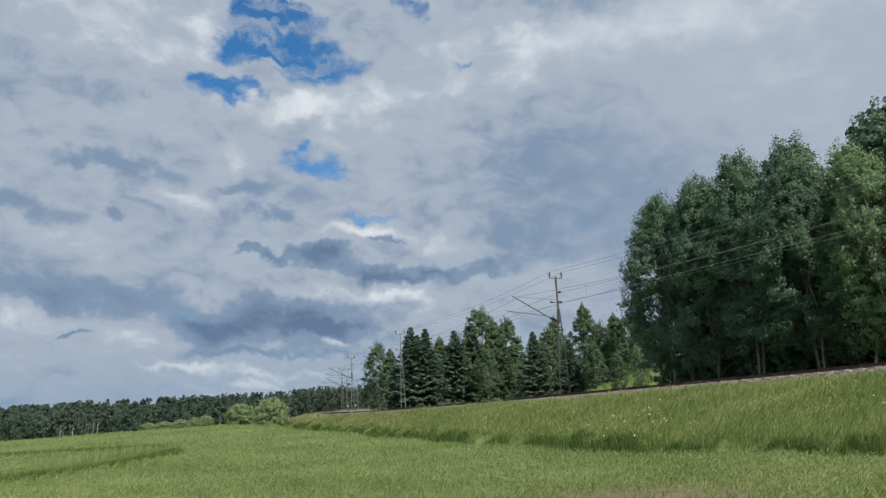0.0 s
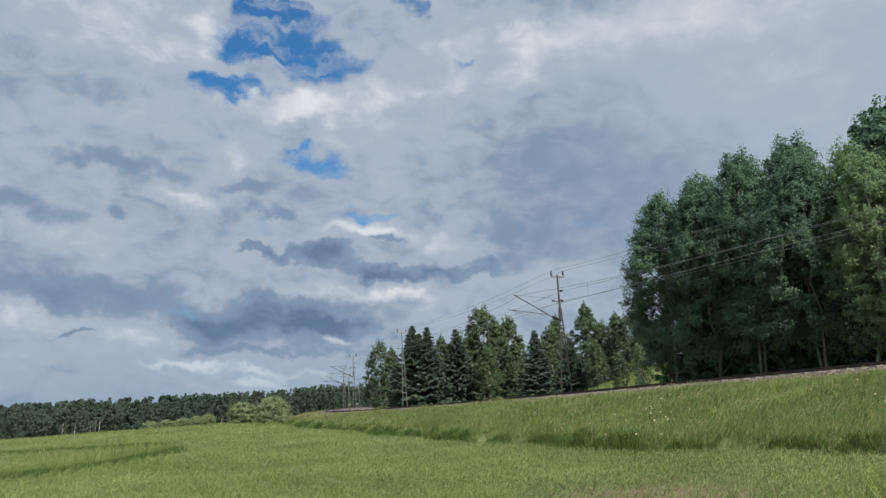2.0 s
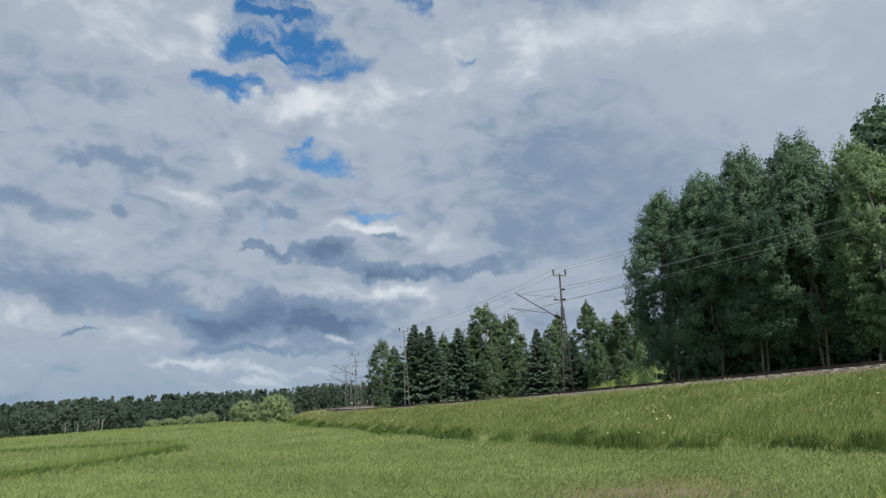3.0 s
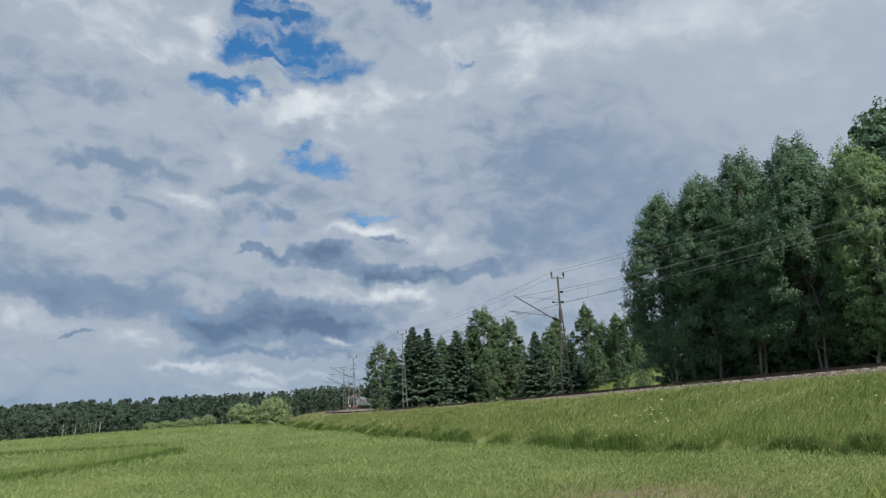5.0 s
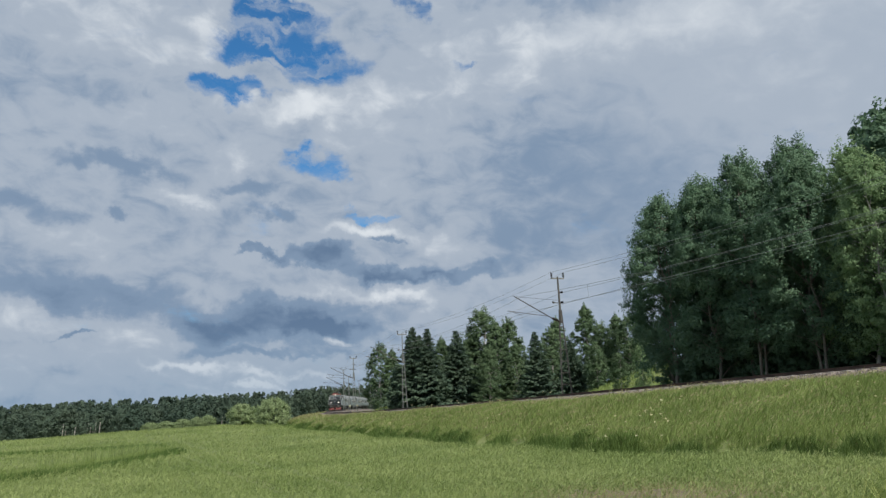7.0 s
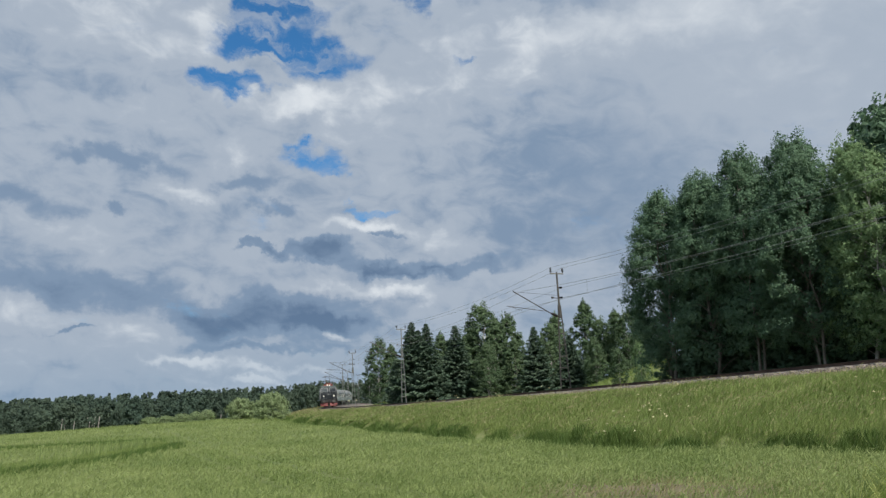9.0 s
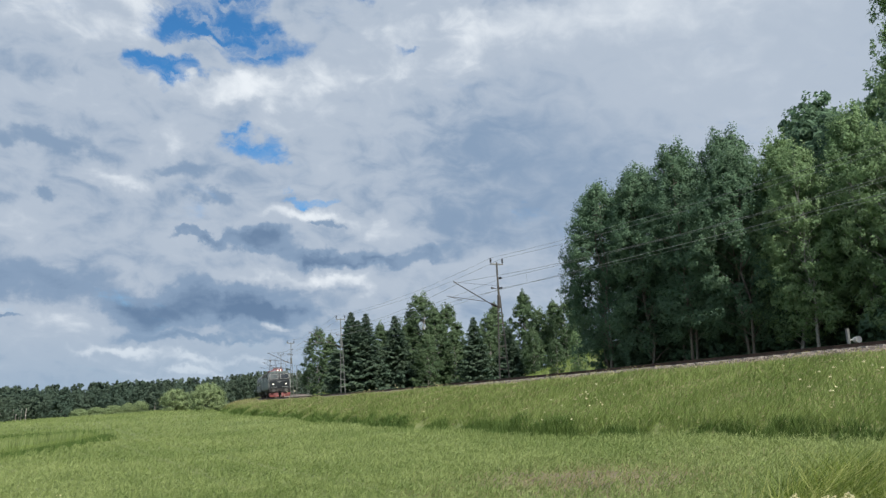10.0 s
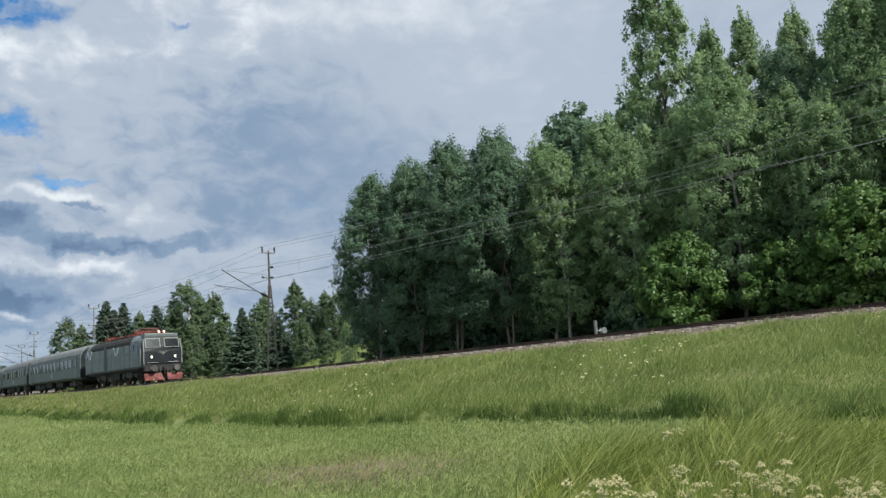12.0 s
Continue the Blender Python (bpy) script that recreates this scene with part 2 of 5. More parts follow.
M_STEEL = material("weathered_steel", (0.05, 0.05, 0.048), (0.12, 0.115, 0.105), 2.0, 0.65, metal=0.3)
M_GALV = material("galvanised_steel", (0.16, 0.17, 0.165), (0.27, 0.28, 0.27), 2.0, 0.55, metal=0.5)
M_WIRE = material("copper_wire", (0.22, 0.24, 0.23), (0.32, 0.345, 0.33), 2.0, 0.5, metal=0.5)
M_CERAMIC = material("brown_insulator", (0.015, 0.012, 0.012), (0.04, 0.03, 0.028), 4.0, 0.25)
M_UMBEL = material("white_umbel", (0.55, 0.50, 0.25), (0.86, 0.82, 0.56), 3.0, 0.8, island=0.7, thin=0.2)
M_STEM = material("weed_stem", (0.10, 0.16, 0.04), (0.19, 0.25, 0.08), 3.0, 0.7, island=0.5)

# ------------------------------------------------------------------ mesh helpers


def mesh_object(name, verts, faces, mat, parent=None, label="", smooth=False):
    me = bpy.data.meshes.new(name)
    me.from_pydata([tuple(v) for v in verts], [], [tuple(f) for f in faces])
    me.update()
    if smooth:
        me.polygons.foreach_set("use_smooth", [True] * len(me.polygons))
    if mat:
        me.materials.append(mat)
    ob = new(name, me)
    if parent:
        ob.parent = parent
    if label:
        ob["label"] = label
    return ob


def quads_object(name, v, mat, parent=None, corners=4):
    """A mesh of loose polygons out of an array (n, corners, 3)."""
    n = len(v)
    me = bpy.data.meshes.new(name)
    me.vertices.add(n * corners)
    me.vertices.foreach_set("co", np.asarray(v, np.float32).ravel())
    me.loops.add(n * corners)
    me.loops.foreach_set("vertex_index", np.arange(n * corners, dtype=np.int32))
    me.polygons.add(n)
    me.polygons.foreach_set("loop_start", np.arange(n, dtype=np.int32) * corners)
    me.polygons.foreach_set("loop_total", np.full(n, corners, np.int32))
    me.update(calc_edges=True)
    me.materials.append(mat)
    ob = new(name, me)
    if parent:
        ob.parent = parent
    return ob


def part(name, bm, mat, parent=None, label=""):
    me = bpy.data.meshes.new(name)
    bm.to_mesh(me)
    bm.free()
    me.materials.append(mat)
    ob = new(name, me)
    if parent:
        ob.parent = parent
    if label:
        ob["label"] = label
    return ob


def box(bm, x0, x1, y0, y1, z0, z1, bevel=0.0):
    m = pose((x0 + x1) / 2, (y0 + y1) / 2, (z0 + z1) / 2) @ Matrix.Diagonal((abs(x1 - x0), abs(y1 - y0), abs(z1 - z0), 1))
    made = bmesh.ops.create_cube(bm, size=1, matrix=m)["verts"]
    if bevel:
        edges = {e for v in made for e in v.link_edges}
        bmesh.ops.bevel(bm, geom=list(edges), offset=bevel, segments=2, affect="EDGES", profile=0.6)
    return bm


def rod(bm, a, b, r0, r1=None, seg=8):
    a, b = Vector(a), Vector(b)
    d = b - a
    m = Matrix.Translation((a + b) / 2) @ d.to_track_quat("Z", "Y").to_matrix().to_4x4()
    bmesh.ops.create_cone(bm, cap_ends=True, segments=seg, radius1=r0, radius2=r0 if r1 is None else r1, depth=d.length, matrix=m)
    return bm


def tube(points, radii, seg=6):
    """Vertices and faces of a bent, tapering tube."""
    v, f = [], []
    pts = [Vector(p) for p in points]
    for i, p in enumerate(pts):
        d = (pts[min(i + 1, len(pts) - 1)] - pts[max(i - 1, 0)]).normalized()
        u = d.orthogonal().normalized()
        w = d.cross(u)
        for k in range(seg):
            a = 2 * math.pi * k / seg
            v.append(p + (u * math.cos(a) + w * math.sin(a)) * radii[i])
        if i:
            for k in range(seg):
                q = (i - 1) * seg
                f.append((q + k, q + (k + 1) % seg, q + seg + (k + 1) % seg, q + seg + k))
    return v, f


def joined_tubes(name, list_of_tubes, mat, parent=None):
    v, f = [], []
    for tv, tf in list_of_tubes:
        o = len(v)
        v += tv
        f += [tuple(i + o for i in q) for q in tf]
    return mesh_object(name, v, f, mat, parent, smooth=True)


def empty(name, label, category, group="", m=None):
    ob = new(name)
    if m is not None:
        ob.matrix_world = m
    return tagged(ob, label, category, group)


# ------------------------------------------------------------------ the line of the track
X0, Y0, TH0, K1, K2 = 1.728, 61.398, radians(23.087), 0.0033, 1.382e-5
S_MIN, S_MAX = -470.0, 110.0
_s = np.arange(S_MIN, S_MAX + 0.25, 0.5)
_th = TH0 + K1 * _s + K2 * _s * _s / 2
_x = np.concatenate([[0], np.cumsum((np.sin(_th[1:]) + np.sin(_th[:-1])) * 0.25)])
_y = np.concatenate([[0], np.cumsum(-(np.cos(_th[1:]) + np.cos(_th[:-1])) * 0.25)])
_i0 = int(round(-S_MIN / 0.5))
_x += X0 - _x[_i0]
_y += Y0 - _y[_i0]
_q = np.clip(_s, -240, 70) / 100
_z = EYE + 0.567 + 0.394 * _q + 1.456 * _q ** 2 + 0.385 * _q ** 3


def track(s, n=0.0, up=0.0):
    """A point s along the track, n to the far side of its middle, up over the rails."""
    th = np.interp(s, _s, _th)
    return Vector((np.interp(s, _s, _x) + n * math.cos(th), np.interp(s, _s, _y) + n * math.sin(th), np.interp(s, _s, _z) + up))


def by_track(x, y):
    """s, n (positive to the far side) and rail height of the nearest place on the track, for arrays."""
    x, y = np.asarray(x, float), np.asarray(y, float)
    sx, sy = _x[::4], _y[::4]
    s = np.empty(x.shape)
    flat, fx, fy = s.ravel(), x.ravel(), y.ravel()
    for i in range(0, fx.size, 20000):
        d = (fx[i:i + 20000, None] - sx) ** 2 + (fy[i:i + 20000, None] - sy) ** 2
        flat[i:i + 20000] = _s[::4][d.argmin(1)]
    th = np.interp(s, _s, _th)
    n = (x - np.interp(s, _s, _x)) * np.cos(th) + (y - np.interp(s, _s, _y)) * np.sin(th)
    return s, n, np.interp(s, _s, _z)


def step(a, b, v):
    t = np.clip((v - a) / (b - a), 0, 1)
    return t * t * (3 - 2 * t)


def verge_edge(s):
    return 8.0 + 0.11 * np.clip(s, 0, 60) + 0.35 * np.sin(s * 0.45) + 0.2 * np.sin(s * 1.1 + 1)


def ground_z(x, y):
    x, y = np.asarray(x, float), np.asarray(y, float)
    r = np.hypot(x, y)
    s, n, rz = by_track(x, y)
    field = 0.95 * step(28, 115, r) * step(-150, -20, x + 0 * y) + 0.45 * np.exp(-((x + 36) / 26) ** 2 - ((y - 135) / 45) ** 2)
    field = field - 0.8 * step(105, 190, r) * step(-30, -62, x) + 0.05 * np.sin(x * 0.21 + 1) * np.sin(y * 0.17)
    c = -n                                   # to the camera's side
    e = verge_edge(s)
    near = 0.16 * step(0, 1.4, e - c) + 0.84 * step(0, 1, (e - c) / (e - 2.8))   # 0 at the field's edge, 1 at the ballast
    z_near = field * (1 - near) + (rz - 0.66 + 0.13 + 0.14 * step(22, 10, s)) * near - 0.45 * np.exp(-((c - e - 0.1) / 0.8) ** 2)
    hill = 3.4 * np.exp(-((x - 23) / 8.5) ** 2 - ((y - 84) / 17) ** 2) + 1.5 * np.exp(-((x + 7.5) / 6.5) ** 2 - ((y - 130) / 13) ** 2)
    z_far = rz - 0.8 + hill * step(3.2, 9, n) + 1.2 * step(15, 60, n)
    z = np.where(n > 0, z_far, z_near)
    return z * step(900, 420, r) + 0.4 * step(420, 900, r)


def gz(x, y):
    return float(ground_z(np.array([x]), np.array([y]))[0])


def build_ground():
    rings = np.concatenate([[0.0], 0.8 * 1.034 ** np.arange(0, 255)])
    ang = np.concatenate([np.arange(-62, 76, 0.6), np.arange(76, 298, 6.0)])
    a, r = np.meshgrid(np.radians(ang), rings)
    x, y = r * np.sin(a), r * np.cos(a)
    z = ground_z(x, y)
    v = np.stack([x, y, z], -1).reshape(-1, 3)
    k = len(ang)
    i, j = np.meshgrid(np.arange(len(rings) - 1), np.arange(k), indexing="ij")
    f = np.stack([i * k + j, i * k + (j + 1) % k, (i + 1) * k + (j + 1) % k, (i + 1) * k + j], -1).reshape(-1, 4)[:, ::-1]
    ob = mesh_object("ground", v, f.tolist(), M_GROUND, smooth=True)
    return tagged(ob, "gently rolling green field and grassy railway bank", "ground", kind="structure")


build_ground()


def build_track():
    prof = [(-3.3, -1.0), (-2.7, -0.62), (-1.75, -0.25), (-0.6, -0.25), (0.6, -0.25), (1.75, -0.25), (2.6, -0.62), (3.3, -1.0)]
    ss = np.arange(-440, 96, 1.0)
    v, f = [], []
    for i, s in enumerate(ss):
        v += [track(s, n, u) for n, u in prof]
        if i:
            for k in range(len(prof) - 1):
                q = (i - 1) * len(prof) + k
                f.append((q, q + 1, q + 1 + len(prof), q + len(prof)))
    bed = tagged(mesh_object("ballast_bed", v, f, M_BALLAST_BED, smooth=True), "pinkish grey crushed stone ballast under the rails", "ballast", kind="structure")
    shape = [(-0.065, -0.15), (0.065, -0.15), (0.02, -0.11), (0.02, -0.04), (0.036, -0.03), (0.036, 0.0), (-0.036, 0.0), (-0.036, -0.03), (-0.02, -0.04), (-0.02, -0.11)]
    for side in (-0.7525, 0.7525):
        v, f = [], []
        for i, s in enumerate(ss):
            v += [track(s, side + n, u) for n, u in shape]
            if i:
                k = len(shape)
                f += [((i - 1) * k + j, (i - 1) * k + (j + 1) % k, i * k + (j + 1) % k, i * k + j) for j in range(k)]
        tagged(mesh_object("rail", v, f, M_RAIL), "brown rusty steel rail on the sleepers", "rail", "rails of the track", kind="structure")
    return bed


build_track()

# ------------------------------------------------------------------ trees and bushes


def leaf_array(rng, centres, radii, per, size, flat=0.75, droop=0.0):
    """Leaves as bent-looking diamonds, an array (n, 4, 3), in clumps round the centres."""
    n = len(centres) * per
    d = rng.normal(size=(n, 3))
    d /= np.linalg.norm(d, axis=1)[:, None]
    rad = np.repeat(radii, per) * rng.uniform(0.25, 1.0, n) ** 0.6
    p = np.repeat(centres, per, 0) + d * rad[:, None] * (1, 1, flat)
    u = rng.normal(size=(n, 3)) + (0, 0, -droop)
    u /= np.linalg.norm(u, axis=1)[:, None]
    w = np.cross(u, rng.normal(size=(n, 3)) + d * 0.8)
    w /= np.linalg.norm(w, axis=1)[:, None] + 1e-9
    k = size * rng.uniform(0.6, 1.35, n)[:, None]
    return np.stack([p - u * k * 0.6, p + w * k * 0.36, p + u * k * 0.6, p - w * k * 0.36], 1)


def sprays(rng, centres, outward, radii, per, size, flat=0.8, droop=0.0):
    """Small leaves as triangles (n, 3, 3) that face away from their bough and up to the light."""
    n = len(centres) * per
    d = rng.normal(size=(n, 3))
    d /= np.linalg.norm(d, axis=1)[:, None]
    p = np.repeat(centres, per, 0) + d * (np.repeat(radii, per) * rng.uniform(0.2, 1.0, n) ** 0.6)[:, None] * (1, 1, flat)
    face = np.repeat(outward, per, 0) * 0.8 + d * 0.5 + rng.normal(0, 0.5, (n, 3)) + (0, 0, 0.3)
    u = np.cross(face, rng.normal(size=(n, 3))) + (0, 0, -droop)
    u /= np.linalg.norm(u, axis=1)[:, None] + 1e-9
    w = np.cross(face, u)
    w /= np.linalg.norm(w, axis=1)[:, None] + 1e-9
    k = size * rng.uniform(0.55, 1.4, n)[:, None]
    return np.stack([p + u * k * 0.75, p - u * k * 0.45 + w * k * 0.42, p - u * k * 0.45 - w * k * 0.42], 1)


def broadleaf(name, seed, h, base, wide, clumps, per, leaf, leafmat, barkmat, label, category="tree", top=0.8, droop=0.3, stems=1, crown_name="crown", boughs=64):
    """A tree with bent trunk, limbs to its boughs, and leaves in clumps over each bough."""
    rng = np.random.default_rng(seed)
    tree = empty(name, label, category)

    def girth(t):
        return np.sin(np.pi * np.clip(t * top + (1 - top) * 0.35 + 0.06, 0, 1)) ** 0.7 * (1 - 0.25 * t) * (1 - 0.35 * t ** 8)

    t = (np.arange(boughs) + rng.uniform(0, 1, boughs)) / boughs
    a = np.arange(boughs) * 2.4 + rng.normal(0, 0.4, boughs)
    size = wide * rng.uniform(0.26, 0.44, boughs) * (1.15 - 0.5 * t)
    rad = np.maximum(wide * girth(t) * rng.uniform(0.35, 1.0, boughs) ** 0.5 * (1 + 0.14 * np.sin(a * 3 + seed)) - size * 0.55, 0)
    centre = np.stack([rad * np.cos(a), rad * np.sin(a), base + (h - base) * 0.96 * t], 1)
    axis = np.stack([np.cos(a), np.sin(a), np.full(boughs, 0.5)], 1)
    m = max(3, clumps // boughs)
    which = np.repeat(np.arange(boughs), m)
    d = rng.normal(size=(boughs * m, 3)) + 0.75 * axis[which]
    d /= np.linalg.norm(d, axis=1)[:, None]
    c = centre[which] + d * (size[which] * rng.uniform(0.45, 1.05, boughs * m))[:, None] * (1, 1, 0.8)
    leaves = [sprays(rng, c, d, size[which] * rng.uniform(0.25, 0.5, boughs * m), per, leaf, 0.75, droop)]
    # loose sprigs that feather the outline
    k = int(clumps * 0.32)
    ts = rng.uniform(0.25, 1.0, k) ** 0.75
    sb, sr = rng.uniform(0, 2 * np.pi, k), wide * girth(ts) * rng.uniform(0.8, 1.08, k)
    sp = np.stack([sr * np.cos(sb), sr * np.sin(sb), base + (h - base) * ts + rng.uniform(-0.01, 0.04, k) * h], 1)
    so = np.stack([np.cos(sb), np.sin(sb), np.full(k, 0.6)], 1)
    leaves.append(sprays(rng, sp, so, np.full(k, wide * 0.065), max(10, per // 2), leaf * 0.9, 2.2, droop))
    quads_object(crown_name, np.concatenate(leaves), leafmat, tree, 3)
    tubes = []
    for q in range(stems):
        off = rng.normal(0, 0.25 if stems > 1 else 0.02, 2)
        lean = rng.normal(0, 0.05 * h if stems > 1 else 0.025 * h, 2)
        zs = np.linspace(-0.3, h * 0.92, 9)
        pts = [(off[0] + lean[0] * (max(z, 0) / h) ** 1.4 + rng.normal(0, 0.01 * h) * (z > 0), off[1] + lean[1] * (max(z, 0) / h) ** 1.4 + rng.normal(0, 0.01 * h) * (z > 0), z) for z in zs]
        r = h * 0.0085 / stems ** 0.4
        tubes.append(tube(pts, [r * (1.12 - 0.98 * i / 8) for i in range(9)], 7))
        for i in range(q, boughs, stems):
            z0 = max(0.4, centre[i, 2] - rad[i] * 0.7)
            b = np.array([np.interp(z0, zs, [p[j] for p in pts]) for j in (0, 1)] + [z0])
            mid = (b + centre[i]) / 2 + (0, 0, 0.12 * rad[i])
            tubes.append(tube([b, mid, centre[i]], [r * 0.35, r * 0.22, r * 0.08], 4))
    joined_tubes("trunk", tubes, barkmat, tree)
    return tree


def spruce(name, seed, h, wide, label):
    """Tiers of drooping boughs, each a flat fan of hanging twigs."""
    rng = np.random.default_rng(seed)
    tree = empty(name, label, "tree")
    out, tubes = [], [tube([(0, 0, -0.3), (0, 0, h * 0.5), (0, 0, h)], [h * 0.012, h * 0.007, 0.01], 7)]
    z = 0.05 * h
    while z < h * 0.99:
        f = 1 - z / h
        reach = wide * f ** 0.85 * rng.uniform(0.8, 1.12) + 0.10
        count = 5 + int(reach * 2.2)
        for a in rng.uniform(0, 6.28) + np.arange(count) * 6.28 / count + rng.normal(0, 0.16, count):
            L = reach * rng.uniform(0.62, 1.15)
            n = 20 + int(60 * L)
            q = rng.uniform(0.05, 1, n) ** 0.75
            side = rng.normal(0, 0.16, n) * L * (1.1 - 0.75 * q)
            sag = -0.42 * L * q + 0.30 * L * q ** 3
            p = np.stack([np.cos(a) * L * q - np.sin(a) * side, np.sin(a) * L * q + np.cos(a) * side, z + sag - rng.uniform(0, 0.13, n) * (0.4 + L * 0.35) - np.abs(side) * 0.3], 1)
            u = np.stack([np.cos(a) * 0.8 - np.sin(a) * side / L * 1.6, np.sin(a) * 0.8 + np.cos(a) * side / L * 1.6, rng.normal(-0.3, 0.25, n)], 1) + rng.normal(0, 0.2, (n, 3))
            u /= np.linalg.norm(u, axis=1)[:, None]
            w = np.cross(u, rng.normal(0, 0.6, (n, 3)) + (0, 0, 1))
            w /= np.linalg.norm(w, axis=1)[:, None]
            k = rng.uniform(0.6, 1.3, n)[:, None] * (0.13 + 0.045 * L)
            out.append(np.stack([p + u * k * 1.1, p - u * k * 0.6 + w * k * 0.36, p - u * k * 0.6 - w * k * 0.36], 1))
        z += h * 0.021 * (0.55 + 0.9 * f) + 0.03
    quads_object("needles", np.concatenate(out), M_NEEDLE, tree, 3)
    joined_tubes("trunk", tubes, M_BARK, tree)
    return tree


def plant(model, x, y, top=None, h=None, size=None, turn=0.0, label="", group="", sink=0.05, wide=1.0):
    """A copy of a model tree whose top comes to the height top (or which is h high)."""
    z = gz(x, y) - sink
    k = ((top - z) if top else h) / size
    ob = copy_thing(model, pose(x, y, z, 0, 0, turn) @ Matrix.Diagonal((k * wide, k * wide, k, 1)))
    return tagged(ob, label, "", group)


H_TREE = 14.0
MODELS = {
    "alder": broadleaf("alder_tree", 11, H_TREE, 1.8, 3.2, 640, 58, 0.108, M_LEAF_DARK, M_BARK, "dense dark green alder at the edge of the wood"),
    "alder2": broadleaf("alder_tree", 12, H_TREE, 2.8, 3.4, 640, 58, 0.108, M_LEAF_DARK, M_BARK, "dark green alder with a ragged rounded crown", stems=2),
    "birch": broadleaf("birch_tree", 13, H_TREE, 2.8, 2.8, 640, 54, 0.105, M_LEAF_MID, M_BIRCH, "light-leaved birch with drooping twigs and a pale trunk", droop=0.9, stems=2),
    "birch2": broadleaf("birch_tree", 14, H_TREE, 1.8, 3.0, 640, 54, 0.105, M_LEAF_MID, M_BIRCH, "slender green birch with pale bark", droop=0.8),
    "dense": broadleaf("alder_tree", 23, H_TREE, 0.8, 3.4, 256, 28, 0.28, M_LEAF_DARK, M_BARK, "dark leafy alder deep within the wood"),
    "back": broadleaf("birch_tree", 24, H_TREE, 0.4, 3.0, 512, 32, 0.18, M_LEAF_BACK, M_BIRCH, "green birch on the rise beyond the track, leaves greyed for haze", droop=0.6),
    "back2": broadleaf("birch_tree", 25, H_TREE, 0.6, 2.5, 512, 32, 0.18, M_LEAF_BACK, M_BIRCH, "slender birch on the rise beyond the track, leaves greyed for haze", droop=0.8, top=0.9),
    "aspen": broadleaf("aspen_tree", 15, H_TREE, 2.6, 2.4, 640, 54, 0.105, M_LEAF_MID, M_BARK, "tall slim aspen with a ragged leafy crown", top=0.9, droop=0.3),
}
MAPLE = broadleaf("maple_sapling", 16, 5.0, 0.3, 2.6, 320, 44, 0.15, M_LEAF_LIGHT, M_BARK, "young bright green maple beside the railway", top=0.72, stems=3)
BUSH = broadleaf("willow_bush", 17, 3.0, 0.2, 2.4, 420, 44, 0.10, M_WILLOW, M_BARK, "rounded grey-green willow bush on the field margin", "bush", top=0.62, stems=4, crown_name="foliage")
SHRUB = broadleaf("hazel_shrub", 18, 3.0, 0.1, 2.1, 230, 26, 0.2, M_LEAF_DARK, M_BARK, "dark leafy undergrowth shrub beneath the trees", "shrub", top=0.62, stems=4, crown_name="foliage")
SPRUCES = [spruce("spruce_tree", 21, 12.0, 3.5, "dark green conical spruce"), spruce("spruce_tree", 22, 12.0, 3.0, "narrow dark spruce with drooping branches")]

# the wood on the far side of the track
rng = np.random.default_rng(5)
placed = []
FRONT = "trees at the front of the wood"


def wood_tree(kind, s, n, h, wide=1.0):
    p = track(s, n)
    for q in placed:
        if (q[0] - p.x) ** 2 + (q[1] - p.y) ** 2 < 1.6 ** 2:
            return
    placed.append((p.x, p.y))
    plant(MODELS[kind], p.x, p.y, h=h, size=H_TREE, turn=rng.uniform(0, 360), group=FRONT if n < 11 else "trees within the wood", wide=wide)


for s, n, h, kind in ((13.2, 7.8, 13.6, "alder"), (14.6, 10.4, 14.4, "alder2"), (15.6, 6.4, 13.2, "alder2"), (17.0, 8.6, 14.2, "alder"), (18.8, 6.6, 13.2, "alder"), (20.6, 8.2, 14.6, "alder2"),
                      (22.6, 6.5, 13.0, "alder2"), (24.3, 8.4, 14.4, "alder"), (26.0, 6.3, 12.4, "alder2"), (28.2, 7.6, 12.6, "birch2"), (30.0, 6.4, 11.5, "birch"), (32.0, 8.2, 13.0, "birch"),
                      (34.2, 6.6, 11.0, "birch2"), (36.5, 8.5, 12.5, "birch2"), (39.0, 7.2, 13.5, "birch2"), (41.5, 8.6, 12.0, "birch2"), (43.5, 6.8, 10.5, "birch"), (46.0, 7.8, 11.5, "birch2"),
                      (48.5, 6.8, 10.5, "birch"), (51.0, 8.2, 12.5, "birch2"), (54.0, 7.0, 11.0, "alder2"), (57.5, 7.6, 12.0, "birch")):
    wood_tree(kind, s, n, h * 0.96)
for s, n, h in ((33.5, 13.5, 23.5), (35.8, 15.5, 18.5), (38.4, 14.2, 18.0)):
    wood_tree("aspen", s, n, h, 0.72)
